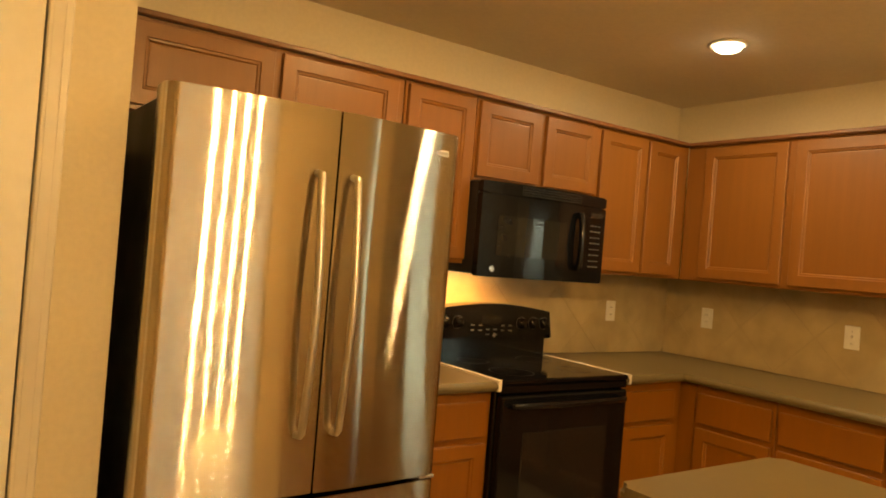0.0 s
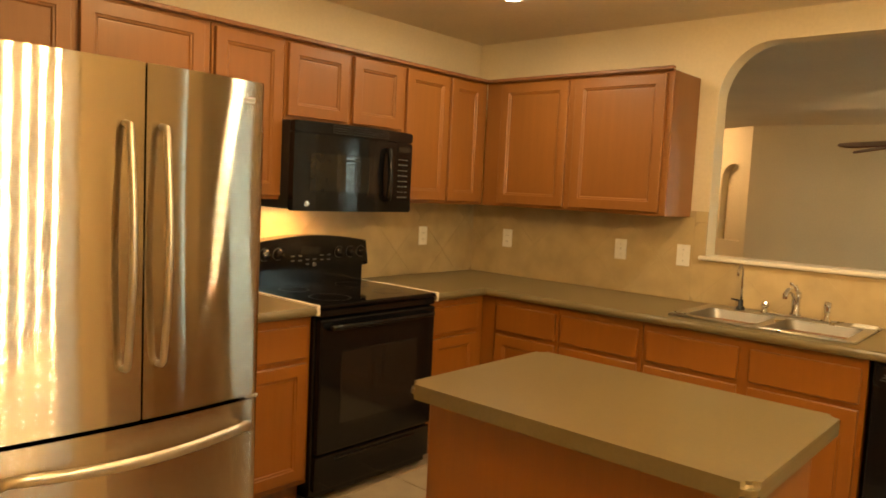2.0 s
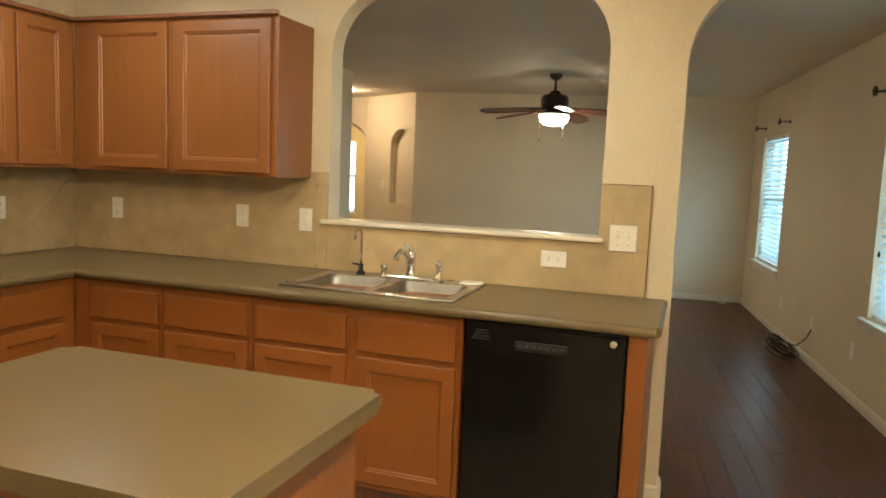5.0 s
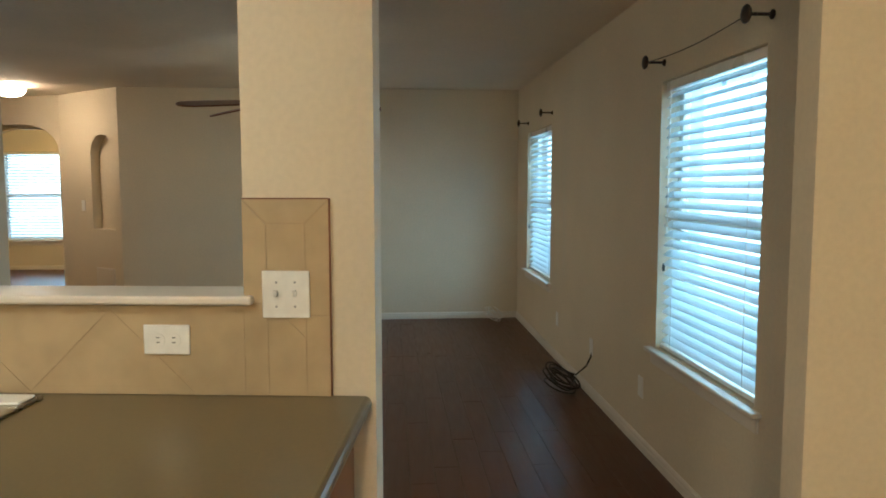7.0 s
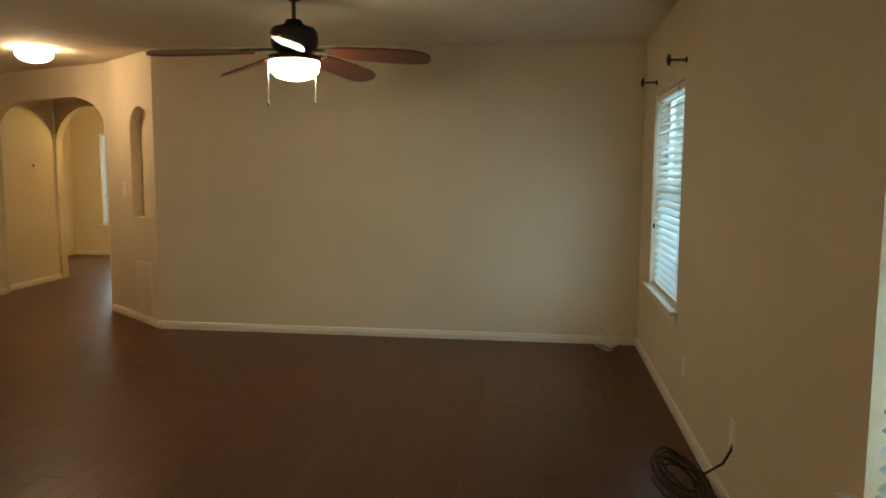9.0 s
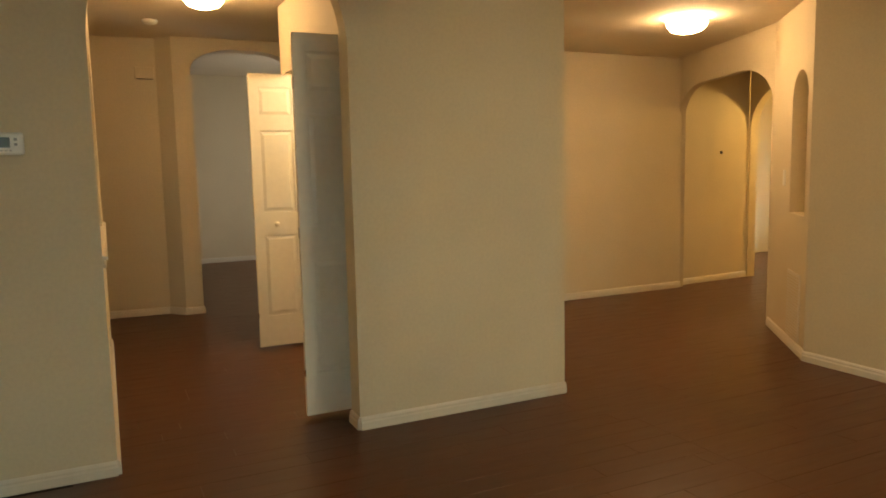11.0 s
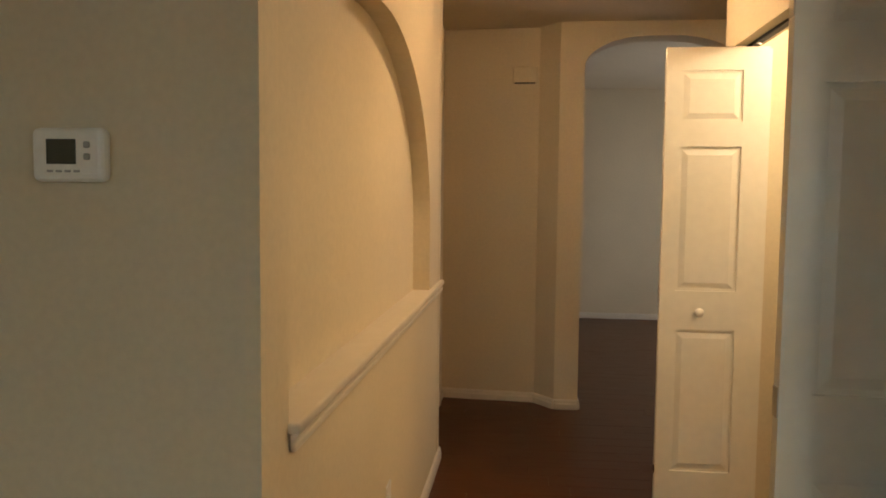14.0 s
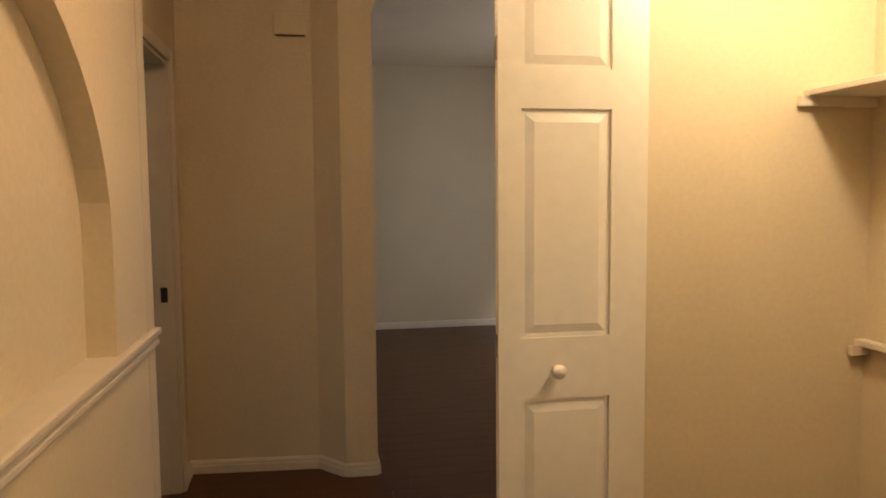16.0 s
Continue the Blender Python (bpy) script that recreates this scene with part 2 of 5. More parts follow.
def box(x0, x1, y0, y1, z0, z1, bev=0.0, bm=None, seg=1):
    b = bmesh.new()
    bmesh.ops.create_cube(b, size=1)
    for v in b.verts:
        v.co = Vector(((x0 + x1) / 2 + v.co.x * (x1 - x0), (y0 + y1) / 2 + v.co.y * (y1 - y0), (z0 + z1) / 2 + v.co.z * (z1 - z0)))
    if bev:
        bmesh.ops.bevel(b, geom=b.edges[:], offset=bev, segments=seg, affect="EDGES", profile=0.5)
    return merge(bm, b)


def merge(bm, b):
    if bm is None:
        return b
    me = bpy.data.meshes.new("tmp")
    b.to_mesh(me)
    b.free()
    bm.from_mesh(me)
    bpy.data.meshes.remove(me)
    return bm


def lathe(profile, n=32, bm=None, m=None, cap=True):
    """A turned body from (radius, height) pairs."""
    b = bmesh.new()
    rings = []
    for r, z in profile:
        rings.append([b.verts.new((max(r, 1e-4) * math.cos(2 * math.pi * i / n), max(r, 1e-4) * math.sin(2 * math.pi * i / n), z)) for i in range(n)])
    for a, c in zip(rings, rings[1:]):
        for i in range(n):
            b.faces.new((a[i], a[(i + 1) % n], c[(i + 1) % n], c[i]))
    for ring in (rings[0], rings[-1]):
        if cap and (ring[0].co.xy).length > 2e-4:
            b.faces.new(ring)
    if m is not None:
        bmesh.ops.transform(b, matrix=m, verts=b.verts)
    return merge(bm, b)


def tube(points, r, n=10, bm=None):
    """A round bar along points; r may be one radius or one for each point."""
    b = bmesh.new()
    pts = [Vector(p) for p in points]
    rs = r if isinstance(r, (list, tuple)) else [r] * len(pts)
    rings, q, last = [], None, None
    for i, p in enumerate(pts):
        d = (pts[min(i + 1, len(pts) - 1)] - pts[max(i - 1, 0)]).normalized()
        q = d.to_track_quat("Z", "Y") if q is None else last.rotation_difference(d) @ q
        last = d
        rings.append([b.verts.new(p + q @ Vector((rs[i] * math.cos(2 * math.pi * k / n), rs[i] * math.sin(2 * math.pi * k / n), 0))) for k in range(n)])
    for a, c in zip(rings, rings[1:]):
        for k in range(n):
            b.faces.new((a[k], a[(k + 1) % n], c[(k + 1) % n], c[k]))
    b.faces.new(rings[0])
    b.faces.new(rings[-1])
    return merge(bm, b)


def prism(poly, y0, y1, bm=None):
    """A flat (x, z) outline made thick from y0 to y1."""
    b = bmesh.new()
    lo = [b.verts.new((x, y0, z)) for x, z in poly]
    hi = [b.verts.new((x, y1, z)) for x, z in poly]
    b.faces.new(lo)
    b.faces.new(hi)
    for i in range(len(poly)):
        j = (i + 1) % len(poly)
        b.faces.new((lo[i], lo[j], hi[j], hi[i]))
    return merge(bm, b)


def arch_curve(a, b, top, r, rise=None, n=12):
    """Points of an opening's head from a to b: quarter rounds of radius r (height rise) at both corners."""
    h = r if rise is None else rise
    out = [(a + r - r * math.cos(k / n * math.pi / 2), top - h + h * math.sin(k / n * math.pi / 2)) for k in range(n + 1)]
    return out + [(a + b - x, z) for x, z in reversed(out)]


def wall_mesh(length, height, thick, openings=()):
    """A wall along x from 0 to length, its face at y=0 and its back at y=thick; openings (a, b, bottom, top, radius, rise)."""
    cells, at, left = [], 0.0, [0.0]
    for a, b, lo, top, r, rise in sorted(openings):
        curve = arch_curve(a, b, top, r, rise) if r else [(a, top), (b, top)]
        curve = [curve[0]] + [q for p, q in zip(curve, curve[1:]) if q[0] - p[0] > 1e-5]
        edge = [0.0] + ([lo] if lo > 0 else []) + [curve[0][1]]
        if a > at:
            cells.append([(at, z) for z in reversed(left[1:])] + [(at, 0.0)] + [(a, z) for z in edge] + [(a, height), (at, height)])
        if lo > 0:
            cells.append([(a, 0.0), (b, 0.0), (b, lo), (a, lo)])
        for (xa, za), (xb, zb) in zip(curve, curve[1:]):
            cells.append([(xa, za), (xb, zb), (xb, height), (xa, height)])
        at, left = b, edge
    if at < length - 1e-6:
        cells.append([(at, z) for z in reversed(left[1:])] + [(at, 0.0), (length, 0.0), (length, height), (at, height)])
    bm = bmesh.new()
    seen, rim = {}, {}

    def vert(x, y, z):
        key = (round(x, 4), y, round(z, 4))
        if key not in seen:
            seen[key] = bm.verts.new((x, y, z))
        return seen[key]

    for cell in cells:
        bm.faces.new([vert(x, 0.0, z) for x, z in cell])
        bm.faces.new([vert(x, thick, z) for x, z in reversed(cell)])
        for p, q in zip(cell, cell[1:] + cell[:1]):
            k = frozenset(((round(p[0], 4), round(p[1], 4)), (round(q[0], 4), round(q[1], 4))))
            rim[k] = None if k in rim else (p, q)
    for pq in rim.values():
        if pq:
            (xa, za), (xb, zb) = pq
            bm.faces.new((vert(xa, 0.0, za), vert(xb, 0.0, zb), vert(xb, thick, zb), vert(xa, thick, za)))
    return bm


def wall(name, m, length, height, thick=0.12, openings=(), label="beige painted textured drywall wall", material=None):
    return solid(name, wall_mesh(length, height, thick, openings), material or WALL, label, "wall", m, kind="structure")


def baseboard(m, length, h=0.068, d=0.016):
    bm = bmesh.new()
    prof = [(0, 0), (d, 0), (d, h - 0.03), (d * 0.75, h - 0.022), (d * 0.75, h - 0.012), (d * 0.35, h - 0.002), (0, h)]
    lo = [bm.verts.new((0, -y, z)) for y, z in prof]
    hi = [bm.verts.new((length, -y, z)) for y, z in prof]
    bm.faces.new(lo)
    bm.faces.new(hi)
    for i in range(len(prof)):
        j = (i + 1) % len(prof)
        bm.faces.new((lo[i], lo[j], hi[j], hi[i]))
    return solid("baseboard", bm, TRIM, "white painted wooden baseboard along the wall", "baseboard", m, kind="structure")


def along(x0, y0, x1, y1, z=0.0, base=None):
    """A frame whose x axis runs from one plan point to the other and whose y axis points to its left; with its length."""
    ang = math.degrees(math.atan2(y1 - y0, x1 - x0))
    m = pose(x0, y0, z, 0, 0, ang)
    return (base @ m if base is not None else m), math.hypot(x1 - x0, y1 - y0)


def upright(poly, z0, z1, bm=None, bev=0.0):
    """A plan outline (x, y) raised from z0 to z1."""
    b = bmesh.new()
    lo = [b.verts.new((x, y, z0)) for x, y in poly]
    hi = [b.verts.new((x, y, z1)) for x, y in poly]
    f0, f1 = b.faces.new(lo), b.faces.new(hi)
    for i in range(len(poly)):
        j = (i + 1) % len(poly)
        b.faces.new((lo[i], lo[j], hi[j], hi[i]))
    if bev:
        bmesh.ops.bevel(b, geom=list(f1.edges) + list(f0.edges), offset=bev, segments=3, affect="EDGES")
    return merge(bm, b)


# ---- the setting: kitchen ----
wall("wall_north", *along(-5.6, 0, 0, 0), CEIL)
PASS = (1.63, 2.985, 1.165, 2.285, 0.27, 0.30)
ARCH = (3.31, 4.36, 0, 2.29, 0.36, 0.36)
wall("wall_sink", *along(0, 0, 0, -4.85), CEIL, 0.12, [PASS, ARCH], "beige drywall wall with arched pass-through and arched doorway")
SWIN = (2.0, 3.5, 0.75, 2.0, 0, 0)
wall("wall_south", *along(0, -4.95, -5.6, -4.95), CEIL, 0.14, [SWIN], "beige drywall wall with a window")
wall("wall_west", *along(-5.6, -4.95, -5.6, 0), CEIL)
# the pantry wall beside the refrigerator, with its door
m, n = along(-5.6, -0.78, -3.33, -0.78)
wall("wall_pantry", m, n, CEIL, 0.115, [(1.27, 2.06, 0, 2.05, 0, 0)], "beige drywall wall beside the refrigerator with a door")
solid("ceiling_kitchen", box(-5.75, 0.06, -5.1, 0.12, CEIL, CEIL + 0.1), CEILING, "beige textured painted ceiling", "ceiling", kind="structure")


def six_panel(w, h, t=0.034, cols=1, mat=None):
    """A moulded door leaf, face at y=0 towards -y, with raised panels; x from 0 to w."""
    bm = bmesh.new()
    box(0, w, -t + 0.008, -0.008, 0, h, bm=bm)
    stile = (w - 0.25) / 2 if cols == 1 else 0.11
    rows = [(0.235, 0.85), (1.018, 1.625), (1.728, 1.94)]
    cw = (w - stile * (cols + 1)) / cols
    lap = 0.02 if cols == 1 else 0.0  # a folding leaf has a wider stile on its hinge side
    for side in (0, 1):
        y0, y1 = (-0.008, 0) if side == 0 else (-t, -t + 0.008)
        for c in range(cols + 1):
            x = c * (cw + stile)
            box(x - (lap if c else 0), x + stile - (0 if c else lap), y0, y1, 0, h, bm=bm)
        zs = [0] + [z for r in rows for z in r] + [h]
        for a, b in zip(zs[::2], zs[1::2]):
            for c in range(cols):
                x = stile + c * (cw + stile) - lap
                box(x, x + cw, y0, y1, a, b, bm=bm)
        for a, b in rows:
            for c in range(cols):
                x = stile + c * (cw + stile) - lap
                i = 0.035
                yb, yf = (-0.008, -0.001) if side == 0 else (-t + 0.008, -t + 0.001)
                b2 = bmesh.new()
                lo = [b2.verts.new(p) for p in ((x + 0.012, yb, a + 0.012), (x + cw - 0.012, yb, a + 0.012), (x + cw - 0.012, yb, b - 0.012), (x + 0.012, yb, b - 0.012))]
                hi = [b2.verts.new(p) for p in ((x + i, yf, a + i), (x + cw - i, yf, a + i), (x + cw - i, yf, b - i), (x + i, yf, b - i))]
                b2.faces.new(hi)
                for k in range(4):
                    b2.faces.new((lo[k], lo[(k + 1) % 4], hi[(k + 1) % 4], hi[k]))
                merge(bm, b2)
    return bm


def casing(m, w, h, name="door_casing", cw=0.06, d=0.016):
    bm = bmesh.new()
    for x0, x1, z0, z1 in ((-cw, 0, 0, h + cw), (w, w + cw, 0, h + cw), (0, w, h, h + cw)):
        box(x0, x1, -d, 0, z0, z1, 0.004, bm)
        if z1 - z0 > 0.5:
            box(x0 + 0.012, x0 + 0.024, -d - 0.004, -d, z0, z1 - 0.012, 0.0, bm)
            box(x1 - 0.02, x1 - 0.01, -d - 0.003, -d, z0, z1 - 0.012, 0.0, bm)
    return solid(name, bm, TRIM, "white painted moulded door casing", "door casing", m, kind="structure")


# pantry door, closed
mw = pose(-4.33, -0.78, 0)
casing(mw, 0.79, 2.05)
door = thing("door_1", "closed cream six-panel door with a satin knob", "door", pose(-4.325, -0.752, 0.008), kind="structure")
leaf = part("leaf", six_panel(0.78, 2.035, cols=2), DOORPAINT, door)
knob_profile = [(0.0, 0), (0.032, 0), (0.032, 0.006), (0.012, 0.012), (0.011, 0.03), (0.024, 0.038), (0.029, 0.05), (0.026, 0.06), (0.012, 0.066), (0, 0.067)]
part("door_knob", lathe(knob_profile, 28, m=pose(0.715, -0.034, 0.92, 90)), NICKEL, door, "satin nickel round knob", smooth=True)

# ---- the setting: living room, foyer, hall ----
T0X, T1X, HY, S1X, S2X, EX, SY = 1.12, 1.682, -0.46, 2.84, 4.125, 5.92, -4.70
T1F, CFX = 1.712, 3.03  # far end of the hall's niche wall; closet front
W1, W2 = (0.78, 1.80), (4.30, 5.36)
ZB, ZT = 0.60, 1.945


def lwall(name, x0, y0, x1, y1, h=CEIL + 0.004, thick=0.12, openings=(), base=True, at_base=None, **kw):
    m, n = along(x0, y0, x1, y1, base=at_base or HAL)
    w = wall(name, m, n, h, thick, openings, **kw)
    if base:
        at = 0
        for o in [o for o in sorted(openings) if o[2] == 0] + [(n, n, 0, 0, 0, 0)]:
            if o[0] - at > 0.02:
                baseboard(m @ pose(at, 0, 0), o[0] - at)
            at = o[1]
    return w


# windows are openings in the south wall, which runs west from its east corner
lwall("wall_windows", EX, SY, 0.02, SY, at_base=LIV, thick=0.14, openings=[(EX - W2[1], EX - W2[0], ZB, ZT, 0, 0), (EX - W1[1], EX - W1[0], ZB, ZT, 0, 0)], label="beige drywall wall with two windows")
lwall("wall_east", EX, -0.56, EX, SY, at_base=LIV)
NX, NY = 6.62, 0.20
lwall("wall_niche", NX, NY, EX, -0.69, openings=[(0.59, 1.01, 0.97, 1.97, 0.209, 0.209)], label="beige angled drywall wall with an arched niche")
lwall("wall_entry", 8.5, 0.56, NX + 0.1, NY - 0.01)
lwall("wall_study_arch", 8.5, 2.10, 8.5, 0.56, openings=[(0.015, 1.3, 0, 2.2, 0.5, 0.5)], label="beige drywall wall with an arched opening")
lwall("wall_foyer", S2X, 1.96, 7.34, 1.96)
lwall("wall_foyer_recess", 7.34, 2.04, 8.5, 2.11)
m, n = along(7.34, 2.04, NX, NY, base=HAL)
solid("arch_foyer", wall_mesh(n, CEIL + 0.004, 0.07, [(0.075, n - 0.03, 0, 2.13, 0.55, 0.3)]), WALL, "beige drywall arch between foyer and entry", "arch", m, kind="structure")
lwall("wall_block_side", S2X, HY + 0.14, S2X, 1.96)
baseboard(along(S2X, HY, S2X, HY + 0.14, base=HAL)[0], 0.14)
lwall("wall_block", S1X, HY, S2X, HY, thick=0.14)
baseboard(along(S1X, HY + 0.14, S1X, HY, base=HAL)[0], 0.14)
# hall entrance: a rounded head between the thermostat wall and the block
m, n = along(T0X, HY, S1X, HY, base=HAL)
o = (T1X - T0X, S1X - T0X - 0.001, 0, 2.3, 0.16, 0.38)
wall("wall_thermostat", m, n, HALL_CEIL, 0.10, [o], "beige drywall wall with a thermostat and a rounded hall opening")
baseboard(m, T1X - T0X)
baseboard(along(T1X, HY, T1X, HY + 0.1, base=HAL)[0], 0.1)
lwall("wall_return", T0X, -1.39, T0X, HY)
lwall("wall_behind_kitchen", 0.42, -1.39, T0X, -1.39)
# hall, left side with the shallow arched niche
lwall("wall_hall_niche", T1X, HY + 0.1, T1F, 2.22, HALL_CEIL, 0.1, [(0.05, 2.13, 0.983, 2.03, 1.04, 0.71)], label="beige hall wall with a wide arched niche over a ledge")
solid("niche_back", box(0.1, 2.68, 0.08, 0.1, 0.9, 2.1), WALL, "beige painted back of the hall niche", "wall", along(T1X, HY, T1F, 2.22, base=HAL)[0], kind="structure")
bm = bmesh.new()
box(0.145, 2.69, -0.022, 0.085, 0.962, 0.985, 0.006, bm, 2)
box(0.147, 2.69, -0.008, 0.0, 0.946, 0.962, 0.003, bm)
box(0.149, 2.69, -0.014, 0.0, 0.926, 0.946, 0.005, bm, 2)
solid("niche_ledge", bm, TRIM, "cream painted moulded ledge under the niche", "ledge", along(T1X, HY, T1F, 2.22, base=HAL)[0], kind="structure")
# end of the hall: a doorway, the end wall, its slanted corner and the arched opening
lwall("wall_hall_jog", T1F, 2.222, 1.60, 2.222, HALL_CEIL, 0.1, base=False)
lwall("wall_hall_door", 1.60, 2.2, 1.60, 3.46, HALL_CEIL, 0.11, [(0.22, 1.02, 0, 2.05, 0, 0)], label="beige drywall wall with a doorway")
lwall("wall_hall_end", 1.60, 3.46, 2.26, 3.41, HALL_CEIL, 0.12)
lwall("wall_hall_slant", 2.26, 3.41, 2.39, 3.26, HALL_CEIL, 0.12)
m, n = along(2.39, 3.26, 4.3, 3.26, base=HAL)
bm = wall_mesh(n, 2.78, 0.19, [(0.16, 1.15, 0, 2.50, 0.42, 0.2)])
solid("wall_room_arch", bm, WALL, "beige drywall wall with a low arched opening", "wall", m, kind="structure")
baseboard(along(2.39, 3.26, 2.55, 3.26, base=HAL)[0], 0.16)
baseboard(along(2.55, 3.262, 2.55, 3.45, base=HAL)[0], 0.19)
# hall, right side: closet front, with its wide opening
lwall("wall_closet_front", CFX, 1.72, CFX, HY + 0.14, HALL_CEIL, 0.11, [(0.13, 1.91, 0, 2.085, 0, 0)], label="beige drywall wall with a closet opening")
lwall("wall_closet_back", 3.94, 1.62, 3.94, -0.34, HALL_CEIL, 0.03)
lwall("wall_closet_end", CFX + 0.11, 1.62, 3.97, 1.62, HALL_CEIL, 0.1)
lwall("wall_hall_east", 4.08, 3.26, 4.08, 1.74, HALL_CEIL, 0.1)
lwall("wall_closet_rear", 3.97, 1.74, CFX, 1.74, HALL_CEIL, 0.02)
# far room beyond the arch, side room, study
lwall("wall_room_far", 1.0, 7.2, 5.0, 7.2, 2.78)
lwall("wall_room_west", 1.2, 3.6, 1.2, 7.2, 2.78, base=False)
lwall("wall_room_east", 5.0, 7.2, 5.0, 3.4, 2.78, openings=[(1.2, 2.6, 0.7, 2.1, 0, 0)], base=False)
lwall("wall_side_far", -0.5, 3.47, 1.6, 3.47, 2.75, base=True)
lwall("wall_side_west", -0.5, 1.9, -0.5, 3.47, 2.75, openings=[(0.6, 1.4, 0.8, 2.0, 0, 0)], base=False)
lwall("wall_side_near", 1.49, 2.1, -0.5, 2.1, 2.75, base=False)
lwall("wall_study_far", 11.0, 3.6, 11.0, -0.4, openings=[(0.5, 1.7, 0.5, 2.0, 0, 0)], label="cream wall with a bright window")
lwall("wall_study_north", 8.62, 3.6, 11.0, 3.6, base=False)
lwall("wall_study_south", 11.0, -0.4, 8.62, -0.4, base=False)
lwall("wall_study_west", 8.62, -0.4, 8.62, 0.44, base=False)
lwall("wall_study_west", 8.62, 2.2, 8.62, 3.6, base=False)


def ceiling_slab(name, x0, x1, y0, y1, z):
    return solid(name, box(x0, x1, y0, y1, z, z + 0.1), CEILING, "beige textured painted ceiling", "ceiling", HAL, kind="structure")


ceiling_slab("ceiling_living", -0.35, EX + 0.15, -5.1, HY + 0.06, CEIL + 0.004)
ceiling_slab("ceiling_foyer", S2X - 0.1, 11.2, HY + 0.06, 3.75, CEIL + 0.004)
ceiling_slab("ceiling_study", EX + 0.15, 11.2, -0.7, HY + 0.06, CEIL + 0.004)
ceiling_slab("ceiling_hall", 1.0, S2X - 0.1, HY + 0.06, 3.3, HALL_CEIL)
ceiling_slab("ceiling_hall_end", 1.0, 2.385, 3.3, 3.56, HALL_CEIL)
ceiling_slab("ceiling_room", 1.0, 5.2, 3.3, 7.4, 2.75)
ceiling_slab("ceiling_side", -0.7, 1.0, 1.8, 3.6, 2.75)
solid("floor_kitchen", box(-5.7, 0.0, -5.05, 0.1, -0.08, -0.006), GROUT, "beige grout bed of the tiled kitchen floor", "floor", kind="structure")
solid("floor", box(-0.06, 11.2, -4.9, 7.4, -0.09, -0.008), UNDER, "dark base of the wooden plank floor", "floor", LIV, kind="structure")
baseboard(pose(0.0, -3.255, 0, 0, 0, -90), 0.055)
baseboard(pose(0.0, -3.31, 0, 0, 0, 0), 0.12)
mA, nA = along(0.12, -4.36, 0, -4.36)
baseboard(mA, nA)


# ---- windows with blinds ----
def window(name, wide, low, high, m, glow, label, n_slats=None, sill=True):
    """A single-hung window in an opening that starts at x=0; y=0 is the room's face, y grows outwards."""
    h = high - low
    w = thing(name, label, "window", m, kind="structure")
    bm = bmesh.new()
    fr = 0.045
    for x0, x1, z0, z1 in ((0, fr, 0, h), (wide - fr, wide, 0, h), (fr, wide - fr, 0, fr), (fr, wide - fr, h - fr, h), (fr, wide - fr, h * 0.5 - 0.03, h * 0.5 + 0.03)):
        box(x0, x1, 0.095, 0.135, z0, z1, 0.004, bm)
    part("window_frame", bm, TRIM, w)
    for z0, z1 in ((fr, h * 0.5 - 0.03), (h * 0.5 + 0.03, h - fr)):
        p = part("pane", box(fr, wide - fr, 0.112, 0.116, z0, z1), GLASS, w)
        p.visible_shadow = False
    if sill:
        bm = bmesh.new()
        box(-0.06, wide + 0.06, -0.045, 0.0, -0.022, 0.0, 0.006, bm, 2)
        box(-0.04, wide + 0.04, -0.014, 0.0, -0.085, -0.022, 0.004, bm)
        part("window_sill", bm, TRIM, w, "cream painted moulded sill")
    blind = thing(name.replace("window", "blind"), "white horizontal slat blind, lowered and tilted open", "blind", m)
    part("headrail", box(0.008, wide - 0.008, 0.02, 0.07, h - 0.045, h - 0.002, 0.004), WHITEPLASTIC, blind)
    n_slats = n_slats or int((h - 0.08) / 0.0475)
    step = (h - 0.075) / n_slats
    slat = None
    for k in range(n_slats):
        z = 0.03 + step * (k + 0.5)
        mm = pose(wide / 2, 0.045, z, 38, 0, 0)
        if slat is None:
            bm = bmesh.new()
            rows = []
            for j in range(5):
                y = -0.025 + 0.0125 * j
                zz = 0.003 * (1 - (y / 0.025) ** 2)
                rows.append([bm.verts.new((x, y, zz)) for x in (-wide / 2 + 0.012, wide / 2 - 0.012)])
            top = [[bm.verts.new(v.co + Vector((0, 0, 0.0025))) for v in r] for r in rows]
            for a in (rows, top):
                for r, q in zip(a, a[1:]):
                    bm.faces.new((r[0], r[1], q[1], q[0]))
            for i in (0, 4):
                bm.faces.new((rows[i][0], rows[i][1], top[i][1], top[i][0]))
            for e in (0, 1):
                for i in range(4):
                    bm.faces.new((rows[i][e], rows[i + 1][e], top[i + 1][e], top[i][e]))
            slat = part("slat", bm, SLAT, blind, m=mm)
        else:
            s = new("slat", slat.data)
            s.parent, s.matrix_basis = blind, mm
    part("bottom_rail", box(0.012, wide - 0.012, 0.02, 0.07, 0.006, 0.028, 0.004), WHITEPLASTIC, blind)
    for x in (0.14, wide - 0.14):
        part("ladder_cord", tube([(x, 0.018, 0.01), (x, 0.018, h - 0.04)], 0.0012, 5), WHITECORD, blind)
    part("tilt_wand", tube([(0.1, 0.008, h - 0.05), (0.1, 0.006, h - 0.75)], 0.004, 8), WHITEPLASTIC, blind)
    part("cord_tassel", lathe([(0, 0), (0.007, 0.004), (0.008, 0.025), (0.003, 0.04), (0, 0.041)], 10, m=pose(0.06, 0.008, h * 0.3)), DARKPLASTIC, blind)
    out = solid("backdrop", box(-1.2, wide + 1.2, 0.9, 0.91, -0.9, h + 0.9), glow, "bright hazy daylight outside the window", "backdrop", m, kind="structure")
    return w


